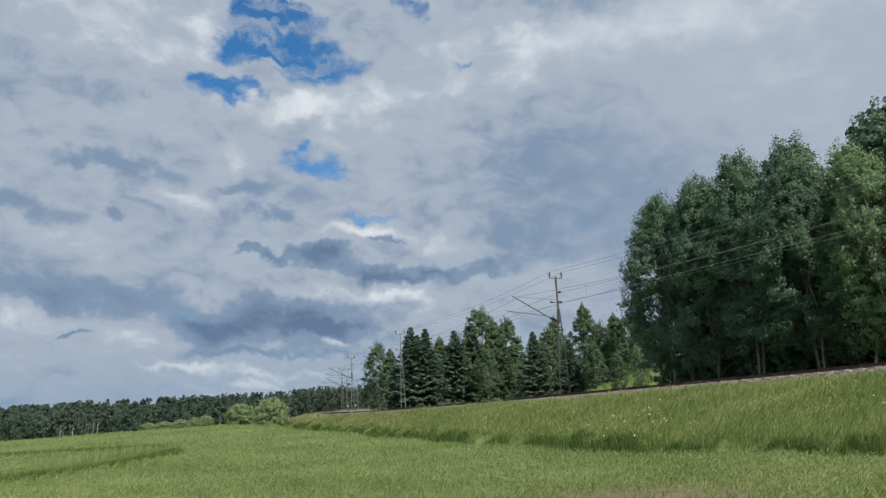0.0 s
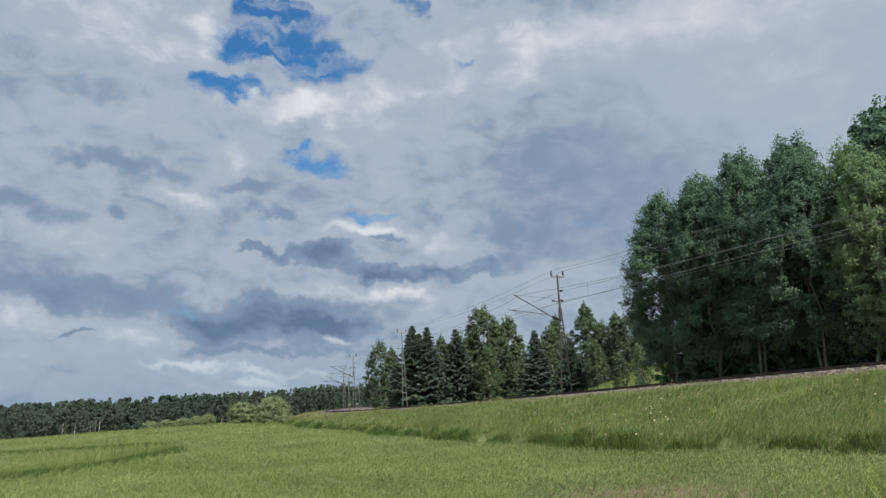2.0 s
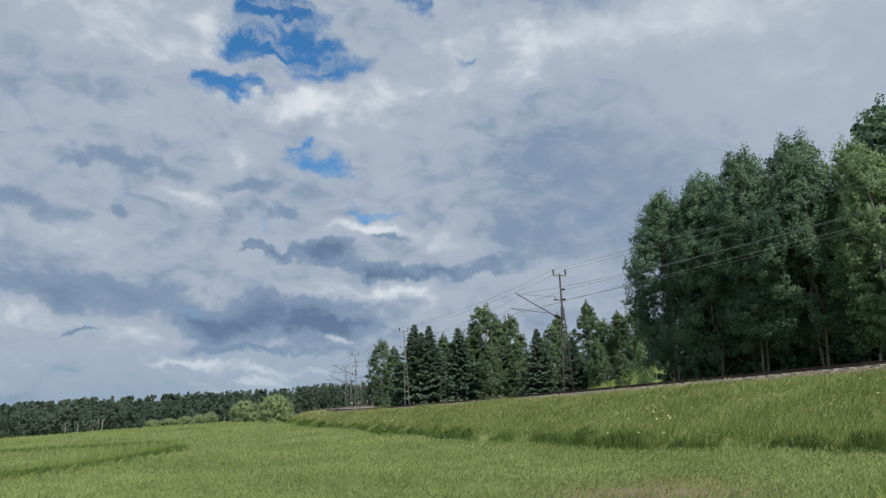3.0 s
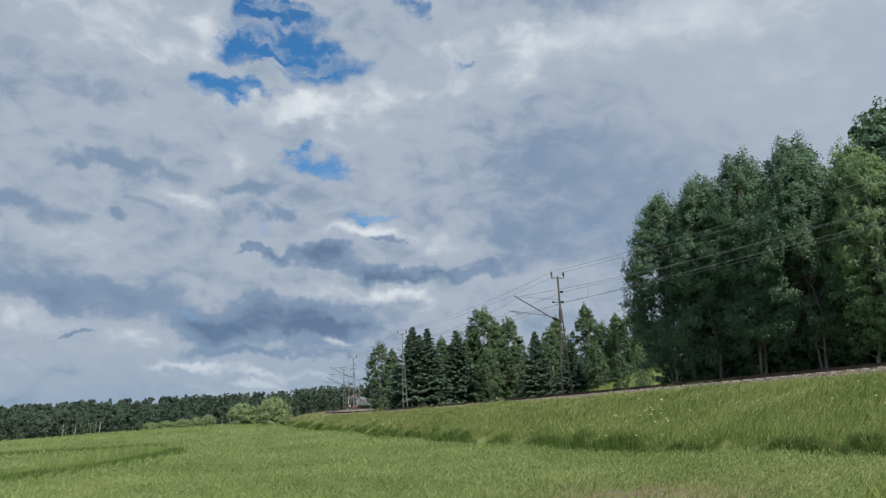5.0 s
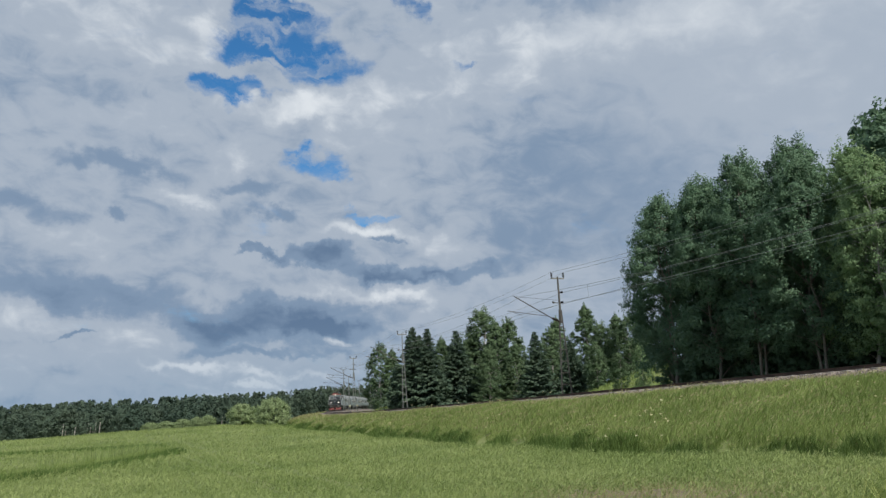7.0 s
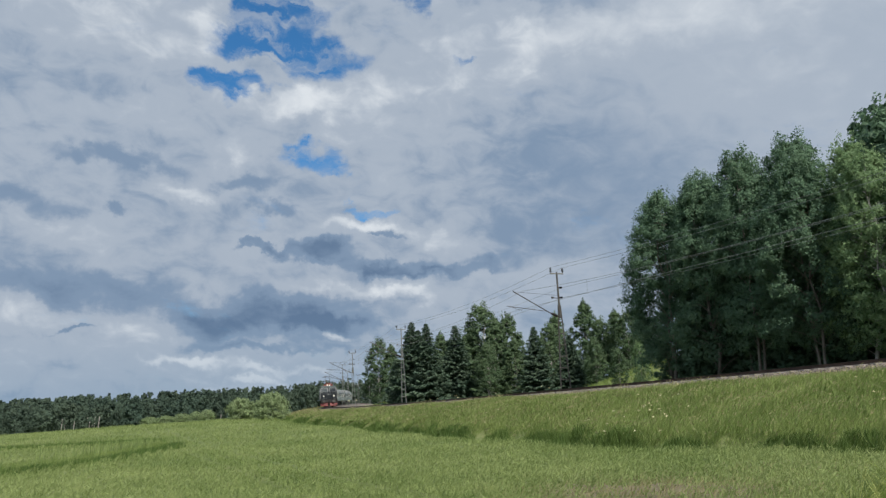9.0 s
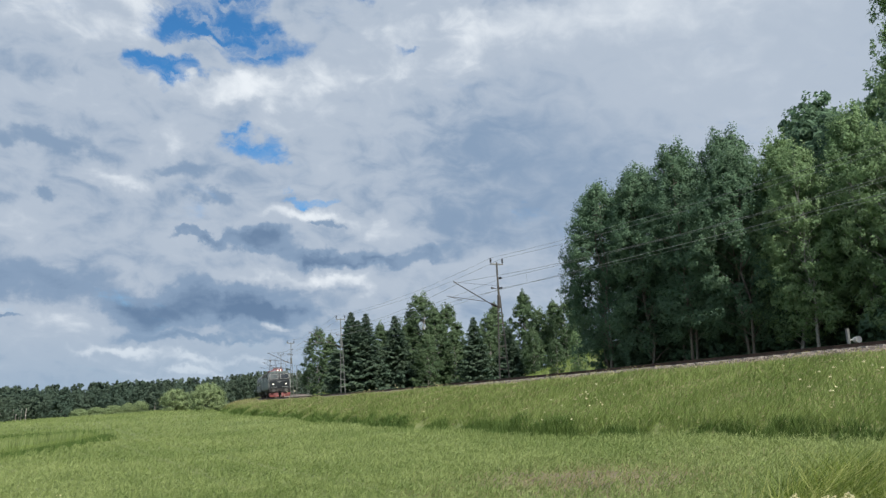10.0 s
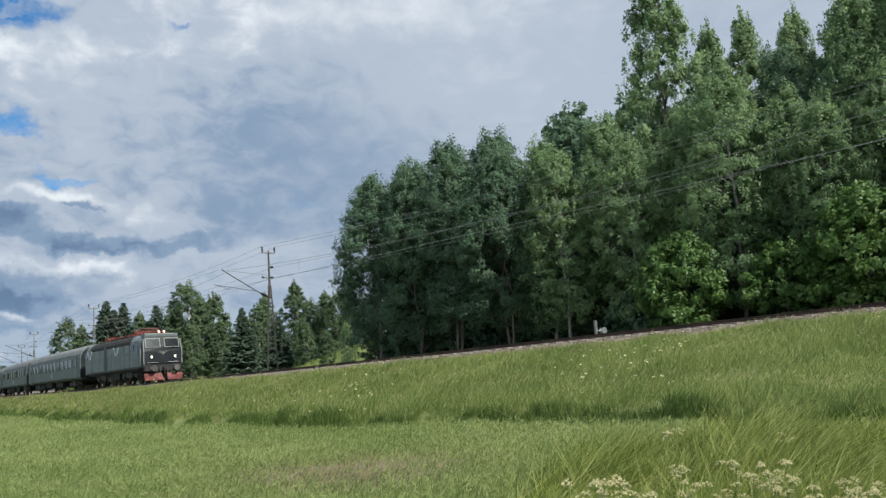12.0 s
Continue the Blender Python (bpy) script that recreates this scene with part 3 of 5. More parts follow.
for row, n in enumerate((11.0, 14.5, 18.5, 23.0, 28.0)):
    for s in np.arange(16 + row * 0.6, 66, 3.5 + row * 0.5):
        ss, nn = s + rng.normal(0, 0.6), n + rng.normal(0, 0.7)
        p = track(ss, nn)
        az = math.degrees(math.atan2(p.x, p.y))
        if az < 14.8:
            continue
        tall = float(np.interp(az, (15, 18, 23, 26, 30, 36, 37.5, 39, 43, 46, 60), (12.4, 13.4, 13.8, 12.9, 14.3, 15.0, 17.0, 16.5, 18.0, 21, 22)))
        d = math.hypot(p.x, p.y)
        base = {0: 0.78, 1: 0.93, 2: 1.0, 3: 1.0, 4: 1.0}[row]
        h = tall * base * rng.uniform(0.9, 1.04) * (d / 48 if row > 1 and tall < 16 else 1)
        kind = ("aspen" if rng.uniform() < 0.7 else "alder2") if tall > 16 and row > 0 else rng.choice(["alder", "alder2", "birch2", "birch"], p=(0.4, 0.3, 0.15, 0.15) if s < 31 else (0.15, 0.15, 0.35, 0.35))
        kind = "dense" if row > 1 and tall < 17 else kind
        wood_tree(str(kind), ss, nn, h, 0.72 if kind == "aspen" else 0.8 if tall > 16 else 1.0)
for s, n, h in ((37.0, 5.0, 5.0), (41.5, 5.2, 4.0), (45.0, 5.0, 5.5), (48.5, 5.4, 4.8), (53.0, 5.0, 5.5)):
    p = track(s, n)
    plant(MAPLE, p.x, p.y, h=h, size=5.0, turn=s * 37, group="maple saplings by the track")

plant(MODELS["birch2"], 14.45, 62.3, h=4.2, size=H_TREE, turn=20, label="young birch sapling on the grassy rise", group="mixed trees on the rise beyond the track", wide=0.9)

for i, (s, n) in enumerate(((13.0, 9.5), (14.2, 12.0), (15.4, 9.0), (16.4, 12.5), (16.8, 7.6))):
    p = track(s, n)
    plant(SHRUB, p.x, p.y, h=2.6 + 0.2 * (i % 3), size=3.0, turn=i * 63, group="undergrowth of the wood", wide=1.15)
for i in range(78):     # undergrowth that closes the wood low down
    row = i % 3
    p = track(17 + (i // 3) * 1.75 + row * 0.6, 10.0 + row * 8.0 + rng.normal(0, 1.0))
    if math.degrees(math.atan2(p.x, p.y)) > 15.5:
        plant(SHRUB, p.x, p.y, h=rng.uniform(2.0, 3.4), size=3.0, turn=i * 41, group="undergrowth of the wood", wide=1.2)

# trees beyond the track, on the rise and round the mound
BACK = [(-11.8, 134.5, 13.0, "b"), (-10.0, 137.6, 12.2, "b"), (-5.2, 111.9, 13.5, "s"), (-3.1, 110.0, 13.0, "s"), (-4.5, 117.9, 12.9, "s"),
        (-1.3, 120.0, 12.1, "b"), (0.8, 112.0, 12.7, "s"), (-0.3, 124.0, 11.7, "s"), (4.7, 115.9, 15.4, "w"), (6.3, 112.8, 13.1, "b"), (8.4, 117.7, 14.0, "b"),
        (8.7, 109.7, 10.0, "b"), (3.4, 121.0, 13.8, "s"), (10.2, 97.5, 10.6, "s")]
BACK += [(13.2, 107.2, 11.4, "b"), (14.7, 111.0, 13.0, "b"), (14.6, 98.9, 9.5, "s"), (18.0, 106.5, 14.0, "b"), (19.5, 104.2, 11.5, "b"), (21.0, 101.9, 12.2, "b"),
         (22.1, 99.6, 11.9, "w"), (21.7, 93.5, 9.2, "b"), (17.0, 95.5, 8.4, "b"), (10.1, 111.5, 8.9, "s"), (4.9, 107.9, 9.3, "b"), (25.4, 107.0, 12.6, "b"),
         (-8.5, 127.7, 9.8, "s")]
for i, (x, y, top, kind) in enumerate(BACK):
    g = "mixed trees on the rise beyond the track"
    if kind == "s":
        plant(SPRUCES[i % 2], x, y, top=top, size=12.0, turn=i * 50, group=g, wide=1.3)
    else:
        plant(MODELS["back2" if (kind == "b" and i % 2) else "back"], x, y, top=top, size=H_TREE * 0.985, turn=i * 70, group=g, wide=1.5 if kind == "w" else 1.3)
for i in range(26):     # a second rank that closes the gaps
    x, y = -7.5 + i * 1.6 + rng.normal(0, 0.6), 141 - i * 0.8 + rng.normal(0, 2.0)
    plant(SPRUCES[0] if i % 3 == 0 else MODELS["back2" if i % 2 else "back"], x, y, h=rng.uniform(6.5, 9.0), size=12.0 if i % 3 == 0 else H_TREE, turn=i * 31, group="mixed trees on the rise beyond the track")

for i, (x, y, top, wide) in enumerate(((-23.7, 107.4, 4.35, 5.6), (-29.5, 114.2, 4.06, 5.1), (-38.8, 129.3, 3.02, 3.0), (-45.2, 121.9, 2.4, 3.1), (-43.8, 124.5, 2.5, 3.4),
                                       (-42.1, 127.2, 2.65, 3.5), (-41.9, 133.6, 2.9, 2.8))):
    z = gz(x, y)
    k = wide / 4.9
    ob = copy_thing(BUSH, pose(x, y, z - 0.1, 0, 0, i * 77) @ Matrix.Diagonal((k, k, max(0.8, top - z) / 2.95, 1)))
    tagged(ob, group="bushes along the field")

plant(MODELS["back"], 15.7, 76.4, top=5.94, size=H_TREE * 0.985, turn=140, label="small leafy birch sapling on the grassy rise", group="mixed trees on the rise beyond the track", wide=1.5)

# the models stand among the rest, deep in the wood
for i, ob in enumerate([*MODELS.values(), MAPLE, BUSH, SHRUB, *SPRUCES]):
    p = track(30 + i * 4.0, 34 + (i % 3) * 3)
    ob.matrix_world = pose(p.x, p.y, gz(p.x, p.y) - 0.05)


def far_wood():
    """The distant belt of mixed forest behind the fields: one ragged mass of small trees."""
    rng = np.random.default_rng(9)
    out, stems = [], []
    for i in range(900):
        a = radians(rng.uniform(-48, -4.2))
        deg = math.degrees(a)
        r = rng.uniform(246, 345) if deg < -11 else rng.uniform(300, 360)
        front = r < 268
        x, y = r * math.sin(a), r * math.cos(a)
        el = np.interp(deg, (-34, -30, -24, -17, -12, -9, -4), (10.6, 11.0, 12.2, 12.2, 12.2, 13.2, 14.0))
        top = 1.6 + (el - 1.6) * r / 300 * rng.uniform(0.84, 1.04) * (0.80 if front else 1.0)
        h = top - 0.5
        conifer = rng.uniform() < 0.55
        n = 46
        t = rng.uniform(0.0, 1.0, n) ** 0.8
        w = 3.3 * (1.0 - t) ** 0.8 + 0.1 if conifer else 3.6 * np.sin(np.pi * np.clip(t * 0.8 + 0.16, 0, 1)) ** 0.8
        b = rng.uniform(0, 6.28, n)
        w = w * rng.uniform(0.5, 1, n)
        c = np.stack([x + np.cos(b) * w, y + np.sin(b) * w, 0.5 + (h - 0.4) * t], 1)
        d = np.stack([np.cos(b), np.sin(b), np.full(n, 0.7)], 1)
        out.append(sprays(rng, c, d, (0.3 + 0.75 * (1 - t)) * (1.0 if conifer else 1.35), 14, 0.48, 1.0, 0.5))
        if front and rng.uniform() < (0.9 if -25.6 < deg < -22.8 else 0.06):
            stems.append(tube([(x - 1.5, y - 3.6, 0), (x - 1.2, y - 3.4, h * rng.uniform(0.4, 0.65))], [0.15, 0.09], 5))
    wood = quads_object("far_forest", np.concatenate(out), M_FAR, None, 3)
    tagged(wood, "distant dark mixed forest behind the fields", "forest", kind="stuff")
    trunks = joined_tubes("far_trunks", stems, M_BIRCH)
    tagged(trunks, "pale trunks along the edge of the distant forest", "forest", kind="stuff")


far_wood()

# ------------------------------------------------------------------ grass and crop


def blades(name, x, y, h, w, lean, mat, label, category, bent=False, seed=0):
    rng = np.random.default_rng(seed)
    n = len(x)
    z = ground_z(x, y) - 0.02
    a = rng.uniform(0, 2 * np.pi, n)
    # most lean with the wind, towards +x
    lx = lean * (0.6 + rng.normal(0, 0.6, n)) * h
    ly = lean * (-0.1 + rng.normal(0, 0.6, n)) * h
    ux, uy = np.cos(a) * w / 2, np.sin(a) * w / 2
    P = lambda fx, fz, k: np.stack([x + lx * fx + ux * k, y + ly * fx + uy * k, z + h * fz], 1)
    if not bent:
        return tagged(quads_object(name, np.stack([P(0, 0, -1), P(0, 0, 1), P(1, 1, 0)], 1), mat, corners=3), label, category, kind="stuff")
    v = np.stack([P(0, 0, -1), P(0, 0, 1), P(0.22, 0.55, 0.8), P(0.22, 0.55, -0.8), P(0.9, 0.95, 0.15), P(0.9, 0.95, -0.15)], 1).reshape(-1, 3)
    o = np.arange(n)[:, None] * 6
    f = np.stack([o + (0, 1, 2, 3), o + (3, 2, 4, 5)], 1).reshape(-1, 4)
    me = bpy.data.meshes.new(name)
    me.vertices.add(len(v))
    me.vertices.foreach_set("co", v.astype(np.float32).ravel())
    me.loops.add(f.size)
    me.loops.foreach_set("vertex_index", f.astype(np.int32).ravel())
    me.polygons.add(len(f))
    me.polygons.foreach_set("loop_start", np.arange(len(f), dtype=np.int32) * 4)
    me.polygons.foreach_set("loop_total", np.full(len(f), 4, np.int32))
    me.update(calc_edges=True)
    me.materials.append(mat)
    return tagged(new(name, me), label, category, kind="stuff")


def scatter(seed, n, r0, r1, a0, a1, power=1.0):
    rng = np.random.default_rng(seed)
    r = r0 * (r1 / r0) ** (rng.uniform(0, 1, n) ** power)
    a = np.radians(rng.uniform(a0, a1, n))
    return r * np.sin(a), r * np.cos(a), r, rng


def bank_scatter(seed, n, lo, hi):
    """Places along the near bank, thinning with distance: x, y, r, s, c (metres from the track), rng."""
    rng = np.random.default_rng(seed)
    ss = np.arange(-150, 64, 0.5)
    xs, ys = np.interp(ss, _s, _x), np.interp(ss, _s, _y)
    cum = np.cumsum(1 / np.maximum(np.hypot(xs, ys) - 6, 8) ** 1.5)
    s = np.interp(rng.uniform(0, 1, n), cum / cum[-1], ss)
    a, b = lo(s), hi(s)
    c = a + (b - a) * rng.uniform(0, 1, n)
    th = np.interp(s, _s, _th)
    x, y = np.interp(s, _s, _x) - c * np.cos(th), np.interp(s, _s, _y) - c * np.sin(th)
    return x, y, np.hypot(x, y), s, c, rng


def soil_patch(x, y):
    wob = 0.5 * np.sin(x * 2.1 + y) + 0.4 * np.sin(y * 3.3 - x * 1.3)
    bare = np.exp(-(((x - 3.0) / 2.3) ** 2 + ((y - 13.2) / 3.0) ** 2) * (1 + 0.35 * wob))
    return np.maximum(bare, 0.6 * np.exp(-(((x - 6.4) / 2.6) ** 2 + ((y - 16.6) / 1.3) ** 2) * (1 + 0.4 * wob)))


def bank_soil(s, c):
    """Where the foot of the ballast is worn to bare earth, far down the line."""
    return (s > -128) & (s < -64) & (c < 4.6 + 0.8 * np.sin(s * 0.4) + 0.4 * np.sin(s * 1.3))


def sow():
    # crop in the field, in faint drill rows
    x, y, r, rng = scatter(1, 900000, 6.0, 150.0, -34, 52)
    s, n, rz = by_track(x, y)
    keep = (-n > verge_edge(s) + 0.1) & (rng.uniform(0, 1, len(x)) > 0.93 * soil_patch(x, y))
    x, y, r = x[keep], y[keep], r[keep]
    row = 0.5 + 0.5 * np.sin((x * 0.94 + y * 0.34) * 2 * np.pi / 0.5)
    patch = (0.7 + 0.5 * row) * np.where((np.abs((x + 0.42 * y - 2.0) % 21.0 - 1.6) < 0.22) | (np.abs((x + 0.42 * y - 2.0) % 21.0 - 3.4) < 0.22), 0.25, 1.0)
    patch *= 0.75 + 0.5 * np.clip(np.sin(x * 0.35 + 2 * np.sin(y * 0.09)) * np.sin(y * 0.22 + 1), -1, 1) * 0.5
    h = rng.uniform(0.03, 0.30, len(x)) * patch
    c = np.stack([x, y, ground_z(x, y) + h], 1)
    u = rng.normal(size=(len(x), 3)) * (0.55, 0.55, 0.4) + (0.25, -0.05, 0.9)
    u /= np.linalg.norm(u, axis=1)[:, None]
    w = np.cross(u, rng.normal(size=(len(x), 3)))
    w /= np.linalg.norm(w, axis=1)[:, None]
    k = ((0.026 + 0.0009 * r) * rng.uniform(0.5, 1.5, len(x)))[:, None]
    leaves = np.stack([c - u * k + w * k * 0.2, c + u * k, c - u * k - w * k * 0.2], 1)
    tagged(quads_object("crop", leaves, M_CROP, None, 3), "young leafy green cereal crop covering the field", "crop", kind="stuff")
    # grass on the railway bank
    x, y, r, s, c, rng = bank_scatter(3, 380000, lambda s: np.where(s < 14, 1.55, 2.1) + 0.2 * np.sin(s * 1.7), lambda s: verge_edge(s) - 0.6 - 0.15 * np.sin(s * 1.9))
    keep = ~bank_soil(s, c) | (rng.uniform(0, 1, len(x)) < 0.12)
    x, y, r, c = x[keep], y[keep], r[keep], c[keep]
    clump = 0.5 + 0.5 * np.sin(x * 0.9 + np.sin(y * 0.6) * 2) * np.sin(y * 1.1 + np.sin(x * 0.5) * 2)
    h = rng.uniform(0.10, 0.42, len(x)) * (0.45 + 0.75 * clump) * np.interp(c, (1.5, 2.4, 4.5), (0.35, 0.55, 1.0))
    blades("bank_grass", x, y, h, 0.007 + 0.0008 * r, 0.8, M_GRASS, "tall uncut meadow grass going to seed on the railway bank", "grass", seed=4)
    # seed heads over the bank grass
    k = (rng.uniform(0, 1, len(x)) < 0.10) & (c > 3.0)
    hx, hy, hr = x[k], y[k], r[k]
    hz = ground_z(hx, hy) + h[k] * 1.12
    c = np.stack([hx + 0.5 * h[k], hy, hz], 1)
    u = rng.normal(size=(len(hx), 3)) * (0.5, 0.5, 0.3) + (0.5, 0, 0.6)
    u /= np.linalg.norm(u, axis=1)[:, None]
    w = np.cross(u, rng.normal(size=(len(hx), 3)))
    w /= np.linalg.norm(w, axis=1)[:, None]
    q = ((0.022 + 0.0009 * hr) * rng.uniform(0.6, 1.4, len(hx)))[:, None]
    tagged(quads_object("seed_heads", np.stack([c - u * q, c + w * q * 0.2, c + u * q, c - w * q * 0.2], 1), M_STRAW), "pale seed heads over the meadow grass", "grass", kind="stuff")
    # ranker strip along the edge of the field, its darker green put in for shade
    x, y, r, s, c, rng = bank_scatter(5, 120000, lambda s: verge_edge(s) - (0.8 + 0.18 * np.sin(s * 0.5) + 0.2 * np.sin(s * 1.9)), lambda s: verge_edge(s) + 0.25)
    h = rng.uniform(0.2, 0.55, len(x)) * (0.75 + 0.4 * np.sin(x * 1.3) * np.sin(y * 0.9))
    blades("ditch_grass", x, y, h, 0.012 + 0.0010 * r, 0.6, M_DITCH, "rank grass along the ditch by the field, coloured dark for shade", "grass", seed=6)
    # grass beyond the rails
    x, y, r, rng = scatter(7, 150000, 22.0, 170.0, -14, 54)
    s, n, rz = by_track(x, y)
    keep = (n > 2.7) & (n < 45)
    x, y, r = x[keep], y[keep], r[keep]
    blades("far_side_grass", x, y, rng.uniform(0.2, 0.6, len(x)), 0.012 + 0.0011 * r, 0.35, M_GRASS, "pale green grass on the rise beyond the track", "grass", seed=8)
    # tall grass close to the camera
    x, y, r, rng = scatter(9, 120000, 2.6, 13.0, 14, 60, 0.8)
    s, n, rz = by_track(x, y)
    reach = 11.5 * step(13, 34, np.degrees(np.arctan2(x, y))) + 1.5
    keep = (r < reach + rng.normal(0, 0.8, len(x))) & (-n > 1.0)
    x, y, r = x[keep], y[keep], r[keep]
    h = rng.uniform(0.35, 0.85, len(x)) * (0.75 + 0.25 * np.sin(x * 2.2) * np.sin(y * 1.7))
    blades("foreground_grass", x, y, h, 0.006 + 0.0007 * r, 0.95, M_LUSH, "long fresh grass in the foreground bending in the wind", "grass", True, 10)
    k = rng.uniform(0, 1, len(x)) < 0.12
    blades("seeding_grass", x[k], y[k], h[k] * 1.25, 0.004 + 0.0007 * r[k], 0.8, M_PALE, "pale seeding stalks among the foreground grass", "grass", True, 11)
    x, y, r, rng = scatter(12, 9000, 6.5, 12.0, -36, -13)
    h = rng.uniform(0.2, 0.72, len(x)) * step(-13, -27, np.degrees(np.arctan2(x, y)))
    blades("margin_weeds", x, y, h + 0.1, 0.008 + 0.0009 * r, 0.35, M_GRASS, "mixed weeds and grass along the near field margin", "weeds", True, 13)
    # straw on the bare patch
    x, y, r, rng = scatter(14, 60000, 9.5, 21.0, 0, 40)
    keep = rng.uniform(0, 1, len(x)) < soil_patch(x, y) * 0.75
    x, y, r = x[keep], y[keep], r[keep]
    blades("straw", x, y, rng.uniform(0.03, 0.17, len(x)), 0.01 + 0.0009 * r, 1.2, M_STRAW, "flattened dry straw on the bare patch", "straw", seed=15)
    # a weedy strip across the field
    rng = np.random.default_rng(16)
    t = rng.uniform(0, 1, 5000)
    x = np.interp(t, (0, 0.35, 1), (-16.6, -15.4, -16.7)) + rng.normal(0, 0.75, t.size) * (1.2 - t)
    y = np.interp(t, (0, 0.35, 1), (26.3, 33.5, 47.0)) + rng.normal(0, 0.6, t.size)
    blades("weed_strip", x, y, rng.uniform(0.12, 0.5, t.size), 0.02 + 0.0010 * y, 0.45, M_GRASS, "strip of tall weeds and thistles across the field", "weeds", seed=17)
    x, y = -17.2 + 1.6 * rng.uniform(0, 1, 260) ** 2, 42 + rng.normal(0, 4.0, 260)
    blades("dock_stalks", x, y, rng.uniform(0.5, 1.15, 260), 0.07, 0.15, M_STEM, "tall dark dock stalks in the weedy strip", "weeds", seed=21)
    t = rng.uniform(0, 1, 3500)
    x, y = -32 + 12 * t + rng.normal(0, 0.4, t.size), 52 + 4 * t + rng.normal(0, 0.5, t.size)
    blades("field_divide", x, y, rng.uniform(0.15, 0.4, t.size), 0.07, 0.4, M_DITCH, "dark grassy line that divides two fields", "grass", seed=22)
    t = rng.uniform(0, 1, 7000)
    x = np.interp(t, (0, 0.35, 1), (-15.2, -14.2, -16.0)) + rng.normal(0, 0.22, t.size)
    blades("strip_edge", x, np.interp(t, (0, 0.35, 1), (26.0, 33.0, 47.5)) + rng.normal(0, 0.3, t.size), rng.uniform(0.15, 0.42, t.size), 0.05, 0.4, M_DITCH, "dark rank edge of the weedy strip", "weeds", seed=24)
    # weeds at the foot of the rails
    x, y, r, s, c, rng = bank_scatter(23, 1300, lambda s: 1.5 + 0 * s, lambda s: 2.7 + 0 * s)
    blades("rail_weeds", x, y, np.where(s > 14, 0.16, 0.02) + rng.uniform(0.05, 0.26, len(x)), 0.012 + 0.0007 * r, 0.5, M_PALE, "thin dry weeds at the edge of the ballast", "weeds", seed=25)


sow()


def verge_flowers():
    rng = np.random.default_rng(18)
    x, y, r, _ = scatter(19, 26000, 11, 130, -12, 54)
    s, n, rz = by_track(x, y)
    drift = np.sin(x * 0.5 + 1.3) * np.sin(y * 0.37) + rng.normal(0, 0.35, len(x))
    keep = (((-n > 3.0) & (-n < verge_edge(s) - 0.5)) | ((n > 5) & (n < 24) & (r > 55))) & (drift > 0.85) & (rng.uniform(0, 1, len(x)) < 0.30)
    mx, my, mr, _ = scatter(20, 120, 7.2, 12, -36, -19)
    x, y = x[keep], y[keep]
    z = ground_z(x, y) + rng.uniform(0.35, 0.7, len(x))
    c = np.stack([x, y, z], 1)
    q = leaf_array(rng, c, np.full(len(c), 0.05), 5, 0.05, 0.35)
    m = np.stack([mx, my, ground_z(mx, my) + rng.uniform(0.3, 0.65, len(mx))], 1)
    q = np.concatenate([q, leaf_array(rng, m, np.full(len(m), 0.035), 14, 0.014, 0.35)])
    tagged(quads_object("bank_flowers", q, M_UMBEL), "scattered small white umbel flowers in the bank grass", "flowers", kind="stuff")


verge_flowers()


def bare_patch():
    """Trodden bare soil near the corner of the field."""
    v, f = [(3.0, 13.2, gz(3.0, 13.2) + 0.03)], []
    for ring in (0.4, 0.75, 1.0):
        for i in range(40):
            a = i * math.pi / 20
            k = ring * 0.85 * (1 + 0.2 * math.sin(a * 3 + 1) + 0.14 * math.sin(a * 7) + 0.08 * math.sin(a * 13))
            x, y = 3.0 + 2.2 * k * math.cos(a), 13.2 + 3.0 * k * math.sin(a) - 0.2 * k * math.cos(a)
            v.append((x, y, gz(x, y) + (0.03 if ring < 1 else -0.02)))
    f += [(0, 1 + i, 1 + (i + 1) % 40) for i in range(40)]
    for r in range(2):
        f += [(1 + r * 40 + i, 41 + r * 40 + i, 41 + r * 40 + (i + 1) % 40, 1 + r * 40 + (i + 1) % 40) for i in range(40)]
    tagged(mesh_object("soil_patch", v, f, M_SOIL, smooth=True), "bare brown soil with straw at the field corner", "soil", kind="structure")


bare_patch()


def earth_bank():
    """Bare reddish earth below the ballast, far down the line."""
    v, f = [], []
    ss = np.arange(-128, -63, 1.0)
    for i, s in enumerate(ss):
        reach = (2.0 + 0.8 * math.sin(s * 0.4) + 0.4 * math.sin(s * 1.3)) * math.sin(math.pi * (i + 0.5) / len(ss)) ** 0.4
        for j in range(5):
            p = track(s, -2.5 - reach * j / 4)
            v.append((p.x, p.y, gz(p.x, p.y) + (0.07 if j < 4 else -0.03)))
            if i and j:
                q = (i - 1) * 5 + j
                f.append((q - 1, q, q + 5, q + 4))
    tagged(mesh_object("earth_bank", v, f, M_EARTH, smooth=True), "bare reddish brown earth below the railway ballast", "soil", kind="structure")


earth_bank()


